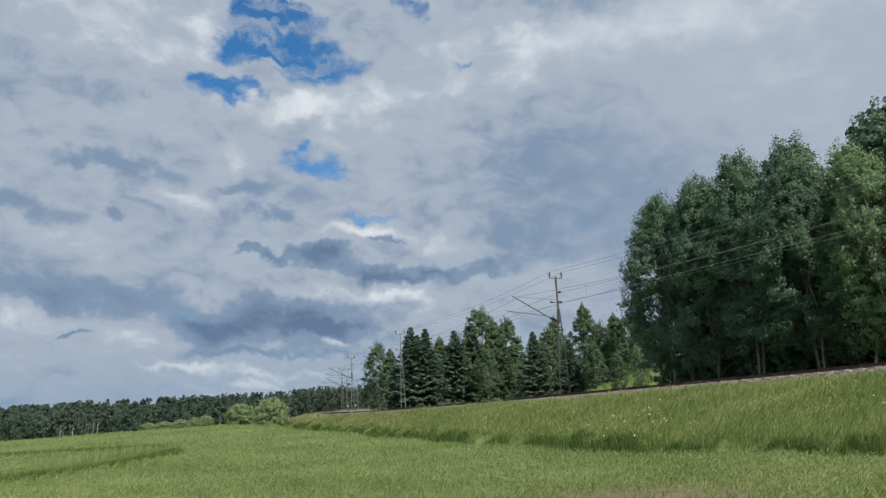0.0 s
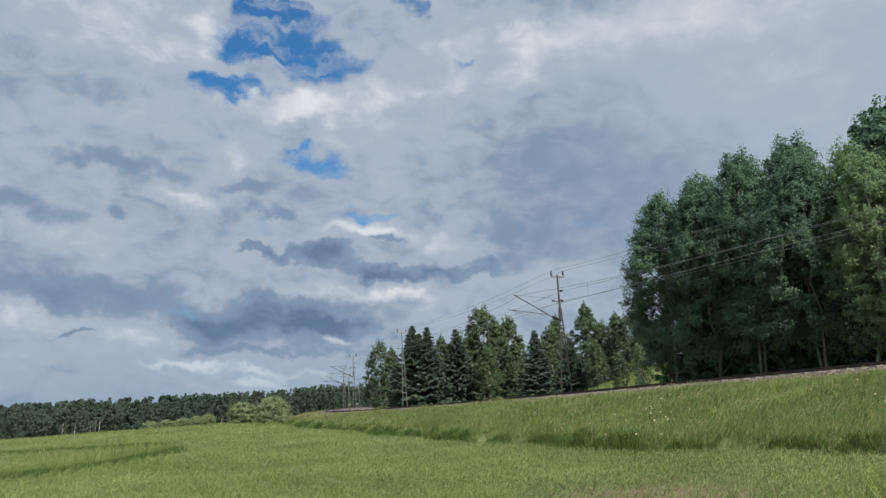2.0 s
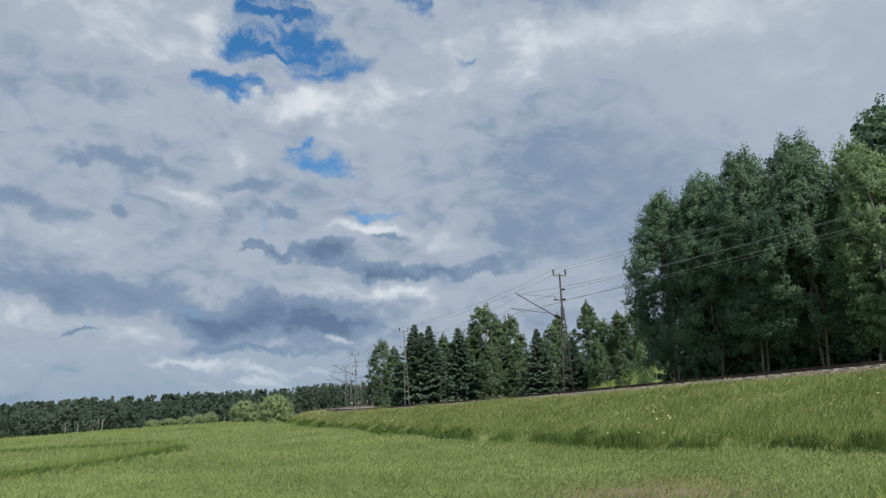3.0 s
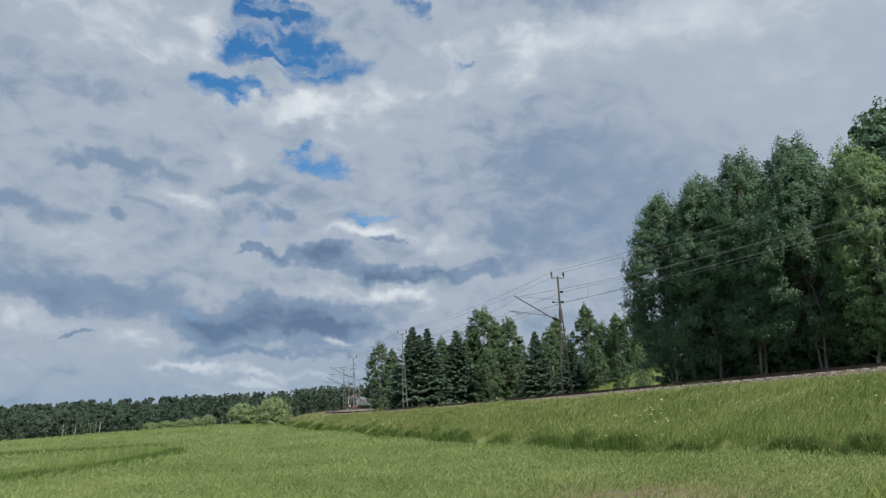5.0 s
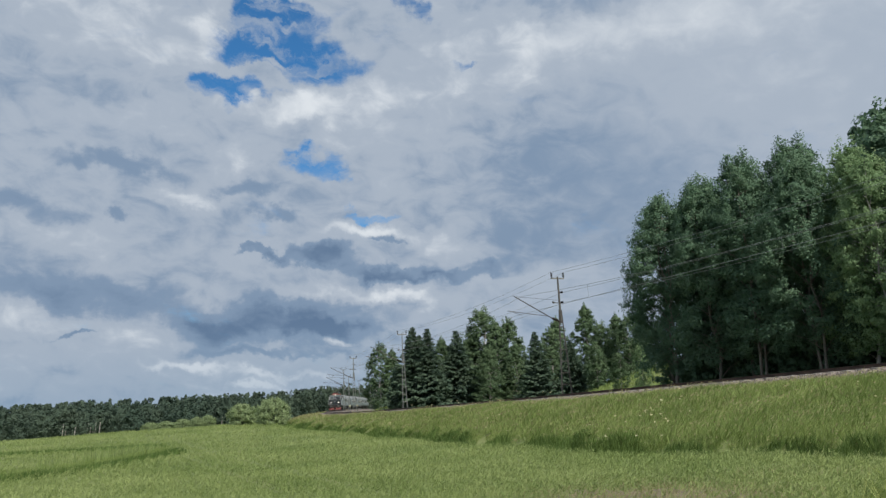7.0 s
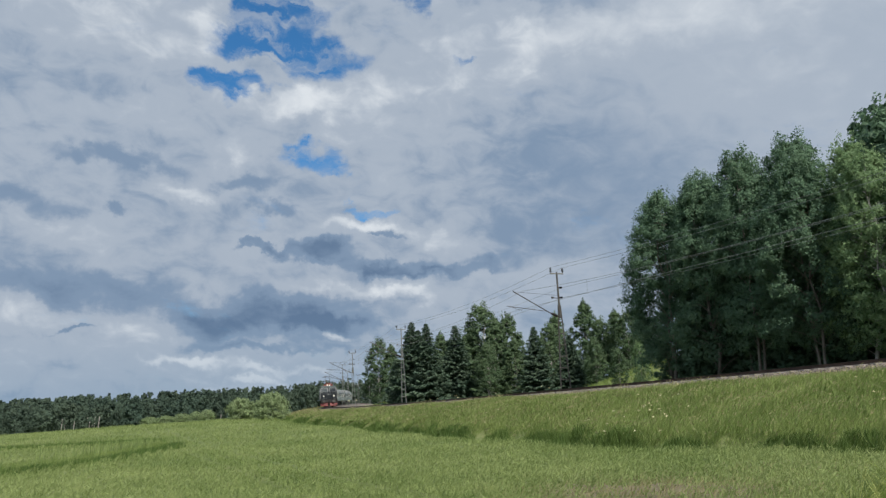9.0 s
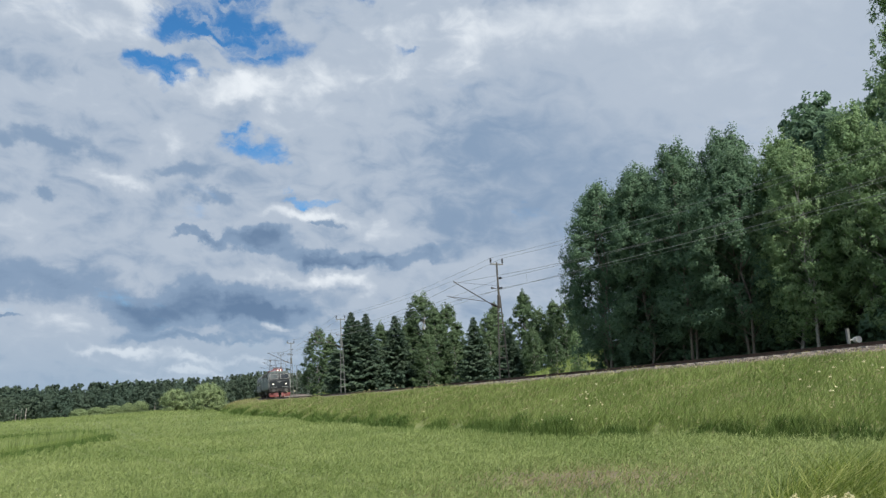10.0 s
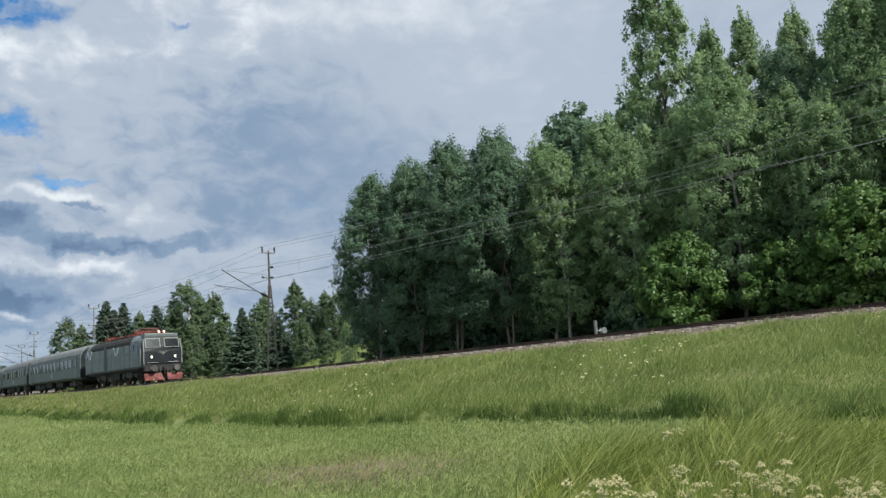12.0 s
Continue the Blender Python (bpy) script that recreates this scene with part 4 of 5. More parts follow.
def cow_parsley(seed, h, label):
    """Branching stem with flat white heads."""
    rng = np.random.default_rng(seed)
    ob = empty("cow_parsley", label, "wildflower")
    tips = [np.array([rng.normal(0, 0.10), rng.normal(0, 0.10), h * rng.uniform(0.88, 1.0)]) for _ in range(5)]
    tips[0] = np.array([0, 0, h])
    tubes = [tube([(0, 0, -0.05), (0.01, 0.0, h * 0.5), (0, 0.01, h * 0.72)], [0.006, 0.005, 0.004], 5)]
    tubes += [tube([(0, 0.01, h * 0.6 + 0.02 * i), (t[0] * 0.5, t[1] * 0.5, h * 0.8), t], [0.004, 0.003, 0.002], 4) for i, t in enumerate(tips)]
    for t in tips:
        n = 15
        a = np.arange(n) * 2.4 + rng.uniform(0, 6)
        big = rng.uniform(0.034, 0.060)
        r = big * np.sqrt((np.arange(n) + 0.3) / n)
        tilt = rng.normal(0, 0.35, 2)
        c = np.stack([t[0] + np.cos(a) * r, t[1] + np.sin(a) * r, t[2] + 0.030 * (1 - (r / big) ** 2) + np.cos(a) * r * tilt[0] + np.sin(a) * r * tilt[1] + rng.normal(0, 0.004, n)], 1)
        quads_object("umbel", leaf_array(rng, c, np.full(n, 0.008), 20, 0.007, 0.8), M_UMBEL, ob)
        tubes += [tube([t - (0, 0, 0.03), q], [0.0012, 0.0009], 3) for q in c[::2]]
    joined_tubes("stem", tubes, M_STEM, ob)
    return ob


PARSLEY = [cow_parsley(31 + i, 1.0, "white-flowering cow parsley in the long grass") for i in range(3)]
UMBELS = [(2.20, 4.27, 0.90), (2.33, 4.31, 0.89), (2.43, 4.37, 0.86), (2.60, 4.38, 0.91), (2.37, 4.05, 0.88), (3.46, 4.48, 0.95), (3.68, 4.55, 0.95), (3.44, 4.24, 0.91),
          (3.39, 4.67, 0.87), (3.57, 4.78, 0.86), (3.21, 3.90, 0.88), (3.07, 3.89, 0.87), (2.83, 3.71, 0.87)]
UMBELS += [(3.42, 3.69, 0.91), (3.15, 3.40, 0.89), (5.17, 7.95, 0.81), (5.53, 8.31, 0.80), (5.73, 6.88, 0.84), (3.81, 5.23, 0.88), (3.55, 5.42, 0.86), (3.00, 3.41, 0.88),
           (3.15, 4.73, 0.85), (3.76, 4.21, 0.86), (2.82, 3.45, 0.90), (2.62, 3.62, 0.89), (2.71, 4.06, 0.84)]
UMBELS += [(4.0, 3.8, 0.82), (4.3, 3.9, 0.84), (3.85, 4.1, 0.80), (4.6, 4.4, 0.80), (4.15, 4.35, 0.78), (3.7, 3.6, 0.84), (4.4, 4.0, 0.76), (3.95, 3.5, 0.86)]
for i, (x, y, z) in enumerate(UMBELS):
    g = gz(x, y)
    k = z - g
    if i < 3:
        ob = PARSLEY[i]
        ob.matrix_world = pose(x, y, g, 0, 0, i * 80) @ Matrix.Scale(k, 4)
    else:
        ob = copy_thing(PARSLEY[i % 3], pose(x, y, g, 0, 0, i * 67) @ Matrix.Scale(k, 4))
    tagged(ob, group="cow parsley in the foreground")

# ------------------------------------------------------------------ overhead line


def mast(s, n=3.0, high=8.4, lean=0.0, label="", arm=True, steel=None, thick=1.0, foot=0.42):
    """Lattice mast with a pole on top, cross-bar with insulators, and a cantilever over the track. Its x points along the track."""
    steel = steel or M_STEEL
    p = track(s, n, -0.75)
    th = float(np.interp(s, _s, _th))
    ob = empty("catenary_mast", label or "tall riveted steel railway mast with insulators and a bracket arm", "railway mast", "masts of the overhead line")
    ob.matrix_world = pose(p.x, p.y, p.z, 0, lean, math.degrees(th) - 0)   # local x: to the far side; y: back along the track
    H = high + 0.75
    part("footing", box(bmesh.new(), -0.75, 0.75, -0.35, 0.35, -0.4, 0.12, 0.04), M_TIE, ob, "grey concrete footing")
    for k in (-1, 1):
        part("upright", rod(bmesh.new(), (k * foot, 0, 0.1), (k * 0.09, 0, H * 0.72), 0.06 * thick, 0.048 * thick, 4), steel, ob)
    for i in range(7):
        z = 0.7 + i * 0.78
        w = foot - (foot - 0.09) * z / (H * 0.72)
        part("batten", box(bmesh.new(), -w - 0.04, w + 0.04, -0.05, 0.05, z, z + 0.06, 0.01), steel, ob)
    part("pole", rod(bmesh.new(), (0, 0, H * 0.62), (0, 0, H - 0.25), 0.085 * thick, 0.06 * thick, 8), steel, ob)
    part("crossbar", box(bmesh.new(), -0.52, 0.52, -0.04, 0.04, H - 0.42, H - 0.33, 0.01), M_GALV, ob)
    for k in (-1, 1):
        bm = rod(bmesh.new(), (k * 0.48, 0, H - 0.36), (k * 0.48, 0, H + 0.05), 0.03)
        for j in range(3):
            rod(bm, (k * 0.48, 0, H - 0.24 + j * 0.09), (k * 0.48, 0, H - 0.19 + j * 0.09), 0.09, 0.05, 10)
        part("insulator", bm, M_CERAMIC, ob)
    for z in (H - 1.35, H - 2.05):
        bm = rod(bmesh.new(), (0, 0, z), (0.34, 0, z), 0.025)
        for j in range(3):
            rod(bm, (0.14 + j * 0.07, 0, z), (0.18 + j * 0.07, 0, z), 0.08, 0.05, 8)
        part("insulator", bm, M_CERAMIC, ob)
    part("bracket", rod(rod(bmesh.new(), (0, 0, H - 2.1), (-0.55, 0, H - 2.05), 0.03), (-0.42, 0, H - 2.06), (-0.56, 0, H - 2.05), 0.07), M_STEEL, ob)
    if arm:
        zr = 0.75                     # rail height in the mast's space
        bm = rod(bmesh.new(), (-0.1, 0, zr + 5.0), (-0.75, 0, zr + 5.28), 0.045)
        for j in range(4):
            rod(bm, (-0.3 - j * 0.1, 0, zr + 5.09 + j * 0.043), (-0.36 - j * 0.1, 0, zr + 5.115 + j * 0.043), 0.11, 0.07, 10)
        part("arm_insulator", bm, M_CERAMIC, ob)
        part("cantilever", rod(bmesh.new(), (-0.7, 0, zr + 5.25), (-3.55, 0, zr + 6.75), 0.036), M_STEEL, ob)
        part("registration_arm", rod(rod(bmesh.new(), (-1.0, 0, zr + 5.4), (-4.1, 0, zr + 5.75), 0.02), (-3.9, 0, zr + 5.72), (-3.0, 0, zr + 5.46), 0.014), M_STEEL, ob)
        part("stay", rod(bmesh.new(), (-0.05, 0, H - 1.9), (-3.5, 0, zr + 6.72), 0.010), M_STEEL, ob)
    return ob


MASTS = (50.0, 8.0, -28.0, -66.0, -104.0, -142.0, -182.0, -222.0)
for i, s in enumerate(MASTS):
    mast(s, label="tall dark steel railway mast with insulators and a bracket arm" if i < 2 else "distant slender steel railway mast beside the track", steel=None if i < 2 else M_GALV, thick=1.0 if i < 2 else 0.8, foot=0.42 if i < 2 else 0.26)


def wire(name, ends, r, sag, label, parent=None):
    """A line through the given points, hanging between them."""
    pts = []
    for a, b in zip(ends[:-1], ends[1:]):
        for i in range(12):
            f = i / 12
            q = a.lerp(b, f)
            pts.append(q - Vector((0, 0, sag * 4 * f * (1 - f))))
    pts.append(ends[-1])
    v, f = tube(pts, [r] * len(pts), 5)
    return tagged(mesh_object(name, v, f, M_WIRE, parent, smooth=True), label, "overhead wire", "wires over the track")


line = list(MASTS)
wire("contact_wire", [track(s, 0.2 * (-1) ** i, 5.5) for i, s in enumerate(line)], 0.012, 0.02, "dark taut contact wire over the rails")
wire("catenary_wire", [track(s, 0.1, 6.75) for s in line], 0.011, 0.75, "dark sagging wire that carries the contact wire")
for k in (-0.48, 0.48):
    wire("return_wire", [track(s, 3.0 + k, 8.45) for s in line], 0.009, 0.5, "thin dark wire along the tops of the masts")
for z in (7.05, 6.35):
    wire("feeder_wire", [track(s, 3.34, z) for s in line], 0.010, 0.35, "dark wire strung along the masts' insulators")
for a, b in zip(line[:4][:-1], line[:4][1:]):
    for i in range(1, 6):
        f = i / 6
        s = a + (b - a) * f
        q = track(a, 0.1, 6.75).lerp(track(b, 0.1, 6.75), f) - Vector((0, 0, 0.75 * 4 * f * (1 - f)))
        w = track(s, 0, 5.5)
        tagged(part("dropper", rod(bmesh.new(), (q.x, q.y, w.z), q, 0.007, seg=4), M_WIRE), "thin vertical wire between the two track wires", "dropper", "droppers of the overhead line")


def trackside():
    p = track(33.4, 3.1, -0.8)
    ob = empty("signal_box", "small white lamp box on a grey post by the rails", "railway box", m=pose(p.x, p.y, p.z))
    part("post", rod(bmesh.new(), (0, 0, 0), (0, 0, 1.6), 0.08, seg=10), M_GALV, ob)
    M_WHITE = material("white_enamel", (0.62, 0.62, 0.60), (0.78, 0.78, 0.76), 4, 0.5)
    bm = rod(bmesh.new(), (0.0, 0, 1.12), (0.36, -0.05, 1.12), 0.03)
    rod(bm, (0.36, -0.16, 1.12), (0.36, 0.14, 1.12), 0.14, 0.12, 14)
    part("cover", bm, M_WHITE, ob, "white rounded cover")
    for s in (-116, -160):
        p = track(s, 4.0, -0.6)
        ob = empty("marker_post", "small white and yellow marker post by the track", "marker", "marker posts", pose(p.x, p.y, p.z))
        part("post", rod(bmesh.new(), (0, 0, 0), (0, 0, 1.6), 0.06), M_STEEL, ob)
        part("plate", box(bmesh.new(), -0.16, 0.16, -0.02, 0.02, 1.3, 1.62, 0.01), material("pale_plate", (0.6, 0.58, 0.4), (0.75, 0.72, 0.5), 3, 0.6), ob)


trackside()


def stones():
    """Loose ballast along the near shoulder, where the line passes closest."""
    rng = np.random.default_rng(41)
    n = 7000
    s = rng.uniform(8, 62, n)
    c = rng.uniform(0.9, 2.9, n)
    th = np.interp(s, _s, _th)
    z = np.interp(s, _s, _z) + np.interp(c, (0, 1.75, 2.6, 3.3), (-0.25, -0.25, -0.62, -1.0))
    mid = np.stack([np.interp(s, _s, _x) - c * np.cos(th), np.interp(s, _s, _y) - c * np.sin(th), z + 0.01], 1)
    v = np.array([(1, 0, 0), (-1, 0, 0), (0, 1, 0), (0, -1, 0), (0, 0, 0.8), (0, 0, -0.8)]) * 0.06
    tri = np.array([(0, 2, 4), (2, 1, 4), (1, 3, 4), (3, 0, 4), (2, 0, 5), (1, 2, 5), (3, 1, 5), (0, 3, 5)])
    pts = mid[:, None, :] + v[None] * rng.uniform(0.5, 1.4, (n, 6, 1)) + rng.normal(0, 0.012, (n, 6, 3))
    faces = (tri[None] + (np.arange(n) * 6)[:, None, None]).reshape(-1, 3)
    tagged(mesh_object("ballast_stones", pts.reshape(-1, 3), faces.tolist(), M_BALLAST), "loose crushed stones on the shoulder of the track", "ballast", kind="stuff")


stones()


def sleepers():
    bed = bpy.data.objects["ballast_bed"]
    bm = box(bmesh.new(), -1.25, 1.25, -0.13, 0.13, -0.24, -0.15, 0.012)
    first = part("sleeper", bm, M_TIE, bed)
    for i, s in enumerate(np.arange(-30, 70, 0.62)):
        ob = first if i == 0 else new("sleeper", first.data)
        ob.parent = bed
        p = track(s)
        ob.matrix_basis = pose(p.x, p.y, p.z, 0, 0, math.degrees(float(np.interp(s, _s, _th))))


sleepers()
# ------------------------------------------------------------------ the train (x forward, rails at z = 0)
M_LOCO = material("dull_blue_grey_paint", (0.13, 0.158, 0.17), (0.195, 0.225, 0.24), 0.7, 0.42, bump=0.05)
M_LOCO_LIGHT = material("grey_panel_paint", (0.18, 0.21, 0.225), (0.25, 0.285, 0.30), 0.7, 0.45)
M_BLACK = material("black_paint", (0.010, 0.014, 0.018), (0.022, 0.028, 0.034), 1.0, 0.4)
M_UNDER = material("sooty_steel", (0.012, 0.012, 0.012), (0.035, 0.032, 0.03), 2.0, 0.8)
M_PLOUGH = material("grimy_red_paint", (0.07, 0.025, 0.024), (0.24, 0.06, 0.054), 3.0, 0.7, fine=14)
M_RED = material("red_oxide_paint", (0.20, 0.034, 0.028), (0.36, 0.066, 0.052), 2.0, 0.6)
M_BOGIE = material("dusty_grey_steel", (0.05, 0.05, 0.05), (0.11, 0.108, 0.10), 1.5, 0.8)
M_CREAM = material("pale_trim", (0.26, 0.27, 0.265), (0.40, 0.41, 0.40), 3.0, 0.5)
M_COACH = material("grey_green_coach_paint", (0.09, 0.116, 0.118), (0.145, 0.176, 0.177), 0.5, 0.45)
M_ROOF = material("grey_coach_roof", (0.15, 0.165, 0.165), (0.23, 0.24, 0.235), 0.8, 0.6)
M_GLASS = material("dark_window_glass", (0.02, 0.025, 0.03), (0.035, 0.04, 0.045), 1.0, 0.08, spec=0.8)
# pale base colour stands in for the sky mirrored in one windscreen
M_PANE = material("sky_tinted_windscreen", (0.07, 0.085, 0.088), (0.11, 0.125, 0.127), 1.0, 0.08, spec=0.9)
M_CURTAIN = material("pale_curtain", (0.58, 0.58, 0.56), (0.78, 0.78, 0.75), 2.0, 0.9)
M_LAMP = material("headlamp", (1.0, 0.93, 0.78), (1.0, 0.93, 0.78), 1.0, 0.3, emit=1.8)
M_CHEV = material("pale_chevron", (0.56, 0.60, 0.61), (0.68, 0.71, 0.72), 2.0, 0.5)


def section(pts, x0, x1, cap=True):
    """A body swept along x from a half outline of (y, z) from roof middle to floor."""
    ring = [(y, z) for y, z in pts] + [(-y, z) for y, z in reversed(pts) if y > 1e-6]
    bm = bmesh.new()
    a = [bm.verts.new((x0, y, z)) for y, z in ring]
    b = [bm.verts.new((x1, y, z)) for y, z in ring]
    k = len(ring)
    for i in range(k):
        bm.faces.new((a[i], a[(i + 1) % k], b[(i + 1) % k], b[i]))
    if cap:
        bm.faces.new(a)
        bm.faces.new(b[::-1])
    bmesh.ops.recalc_face_normals(bm, faces=bm.faces)
    return bm


def side_plate(x0, x1, y, z0, z1, out=0.012):
    k = 1 if y > 0 else -1
    return box(bmesh.new(), x0, x1, y - 0.01 * k, y + out * k, z0, z1, 0.006)


def wheelset(x, r, parent, z=None):
    """Two wheels on one axle, with spokes pressed into the discs."""
    ob = new("wheelset")
    ob.parent = parent
    ob.matrix_basis = pose(x, 0, r if z is None else z)
    bm = rod(bmesh.new(), (0, -0.85, 0), (0, 0.85, 0), 0.08, seg=10)
    part("axle", bm, M_UNDER, ob)
    for k in (-1, 1):
        bm = rod(bmesh.new(), (0, k * 0.70, 0), (0, k * 0.83, 0), r, seg=22)
        rod(bm, (0, k * 0.69, 0), (0, k * 0.72, 0), r + 0.03, seg=22)
        rod(bm, (0, k * 0.82, 0), (0, k * 0.90, 0), 0.16, 0.12, 12)
        for a in range(6):
            c = math.cos(a * math.pi / 3), math.sin(a * math.pi / 3)
            rod(bm, (c[0] * 0.15, k * 0.835, c[1] * 0.15), (c[0] * r * 0.8, k * 0.835, c[1] * r * 0.8), 0.05, 0.04, 5)
        part("wheel", bm, M_RAIL, ob)
    return ob


def bogie(xc, base, r, parent, sets):
    bm = bmesh.new()
    for k in (-1, 1):
        box(bm, xc - base / 2 - 0.75, xc + base / 2 + 0.75, k * 1.02 - 0.08, k * 1.02 + 0.08, r - 0.02, r + 0.26, 0.03)
        for q in (-base / 2, base / 2):
            box(bm, xc + q - 0.2, xc + q + 0.2, k * 1.02 - 0.16, k * 1.02 + 0.16, r - 0.2, r + 0.2, 0.03)
        box(bm, xc - 0.55, xc + 0.55, k * 1.08 - 0.14, k * 1.08 + 0.14, r - 0.12, r + 0.36, 0.04)
    box(bm, xc - 0.3, xc + 0.3, -1.0, 1.0, r, r + 0.3)
    part("bogie_frame", bm, M_BOGIE, parent)
    for q in (-base / 2, base / 2):
        sets.append((wheelset(xc + q, r, parent), r))


def coupler_end(x, way, parent, mat):
    """Buffers and hook on an end beam."""
    for k in (-1, 1):
        bm = rod(bmesh.new(), (x, k * 0.87, 1.05), (x + way * 0.45, k * 0.87, 1.05), 0.11, seg=12)
        rod(bm, (x + way * 0.42, k * 0.87, 1.05), (x + way * 0.5, k * 0.87, 1.05), 0.24, 0.23, 16)
        part("buffer", bm, mat, parent, "round steel buffer")
    bm = box(bmesh.new(), x, x + way * 0.3, -0.06, 0.06, 0.98, 1.12, 0.02)
    rod(bm, (x + way * 0.25, 0, 1.0), (x + way * 0.32, 0, 0.6), 0.035)
    part("coupling_hook", bm, M_UNDER, parent)


def pantograph(x, raised, parent):
    bm = bmesh.new()
    for k in (-1, 1):
        rod(bm, (x - 0.9, k * 0.7, 4.05), (x + 0.9, k * 0.7, 4.05), 0.035)
        for q in (-0.8, 0.8):
            rod(bm, (x + q, k * 0.7, 3.72), (x + q, k * 0.7, 4.08), 0.06)
    for q in (-0.9, 0.9):
        rod(bm, (x + q, -0.7, 4.05), (x + q, 0.7, 4.05), 0.035)
    part("pantograph_base", bm, M_RED, parent, "red pantograph frame")
    top = 5.74 if raised else 4.35
    bm = bmesh.new()
    knee = 0.95 if raised else 1.25
    zk = (4.1 + top) / 2
    rod(bm, (x - knee, -0.45, zk), (x - knee, 0.45, zk), 0.02)
    rod(bm, (x + knee, -0.45, zk), (x + knee, 0.45, zk), 0.02)
    for k in (-1, 1):
        for q in (-1, 1):
            rod(bm, (x + q * 0.55, k * 0.55, 4.08), (x + q * knee, k * 0.45, zk), 0.028)
            rod(bm, (x + q * knee, k * 0.45, zk), (x + q * 0.15, k * 0.35, top - 0.04), 0.022)
    part("pantograph_arm", bm, M_RED if not raised else M_STEEL, parent)
    bm = bmesh.new()
    for q in (-0.15, 0.15):
        rod(bm, (x + q, -0.6, top), (x + q, 0.6, top), 0.03)
        for k in (-1, 1):
            rod(bm, (x + q, k * 0.6, top), (x + q, k * 0.88, top - 0.2), 0.02)
    part("contact_strip", bm, M_STEEL, parent)


def locomotive():
    L = 13.0
    ob = empty("locomotive", "dark blue-grey electric locomotive with black front, lit headlamps and red plough", "locomotive")
    sets = []
    # body between the cabs' slanting fronts
    half = [(0.0, 3.78), (0.55, 3.77), (1.0, 3.70), (1.3, 3.52), (1.46, 3.28), (1.53, 3.0), (1.55, 1.35), (1.52, 1.18)]
    part("body", section(half, -L + 0.15, -0.45), M_LOCO, ob, "dull blue-grey body side")
    for way, x, xb in ((1, -0.45, 0.0), (-1, -L + 0.15, -L - 0.3)):
        bm = bmesh.new()
        ring = [(-1.53, 1.18), (-1.55, 2.32), (-1.5, 3.0), (-1.40, 3.46), (-0.9, 3.68), (0.9, 3.68), (1.40, 3.46), (1.5, 3.0), (1.55, 2.32), (1.53, 1.18)]
        a = [bm.verts.new((x - way * 0.02, y, z)) for y, z in ring]
        front = [bm.verts.new((xb - way * (0.0 if z < 2.4 else 0.30 * (z - 2.32) / 1.36), y * 0.97, z)) for y, z in ring]
        k = len(ring)
        for i in range(k):
            bm.faces.new((a[i], a[(i + 1) % k], front[(i + 1) % k], front[i]))
        bm.faces.new(front)
        bmesh.ops.recalc_face_normals(bm, faces=bm.faces)
        part("cab_front", bm, M_BLACK if way > 0 else M_LOCO, ob, "black cab front")
    part("front_apron", box(bmesh.new(), -0.03, 0.035, -1.46, 1.46, 1.42, 2.38, 0.02), M_BLACK, ob, "matt black front panel")
    part("roof_brow", box(bmesh.new(), -0.95, -0.22, -1.32, 1.32, 3.44, 3.74, 0.07), M_COACH, ob, "grey brow over the windscreens")
    for k in (-1, 1):
        # windscreens lie on the slanting front
        frame_m = pose(-0.145, k * 0.74, 2.98, 0, -12.4, 0)
        bm = box(bmesh.new(), -0.01, 0.055, -0.58, 0.58, -0.355, 0.375, 0.02)
        fr = part("windscreen_frame", bm, M_CREAM, ob, "pale windscreen surround")
        fr.matrix_basis = frame_m
        bm = box(bmesh.new(), 0.05, 0.075, -0.53, 0.53, -0.31, 0.33, 0.02)
        part("windscreen", bm, M_PANE if k < 0 else M_GLASS, fr)
        bm = rod(bmesh.new(), (0.1, 0.1 * k, -0.36), (0.1, -0.25 * k, 0.2), 0.014)
        part("wiper", bm, M_BLACK, fr)
        bm = rod(bmesh.new(), (0.0, k * 0.92, 1.93), (0.10, k * 0.92, 1.93), 0.14, 0.13, 18)
        part("headlamp_rim", bm, M_STEEL, ob)
        bm = rod(bmesh.new(), (0.09, k * 0.92, 1.93), (0.125, k * 0.92, 1.93), 0.085, 0.075, 18)
        part("headlamp", bm, M_LAMP, ob, "lit round headlamp")
        bm = rod(bmesh.new(), (-0.5, k * 0.2, 3.86), (-0.2, k * 0.2, 3.86), 0.13, 0.12, 16)
        part("top_lamp_rim", bm, M_RED, ob)
        bm = rod(bmesh.new(), (-0.21, k * 0.2, 3.86), (-0.17, k * 0.2, 3.86), 0.08, 0.07, 16)
        part("top_lamp", bm, M_LAMP, ob, "lit lamp over the cab")
        bm = rod(bmesh.new(), (0.08, k * 1.22, 1.5), (0.08, k * 0.35, 1.5), 0.018)
        part("handrail", bm, M_CREAM, ob)
        part("corner_trim", rod(rod(bmesh.new(), (0.02, k * 1.49, 1.4), (0.02, k * 1.49, 2.38), 0.035, seg=6), (0.02, k * 1.49, 2.38), (-0.2, k * 1.44, 3.3), 0.03, seg=6), M_CREAM, ob, "pale line down the cab corner")
        bm = rod(bmesh.new(), (-0.32, k * 1.6, 1.4), (-0.32, k * 1.6, 2.6), 0.018)
        part("cab_handrail", bm, M_CREAM, ob)
    # winged emblem as a plain shape
    bm = bmesh.new()
    rod(bm, (0.03, 0, 2.2), (0.05, 0, 2.2), 0.11, seg=12)
    for k in (-1, 1):
        for j in range(3):
            rod(bm, (0.045, k * 0.08, 2.18 + j * 0.05), (0.045, k * (0.42 - j * 0.07), 2.30 + j * 0.04), 0.022, 0.01, 5)
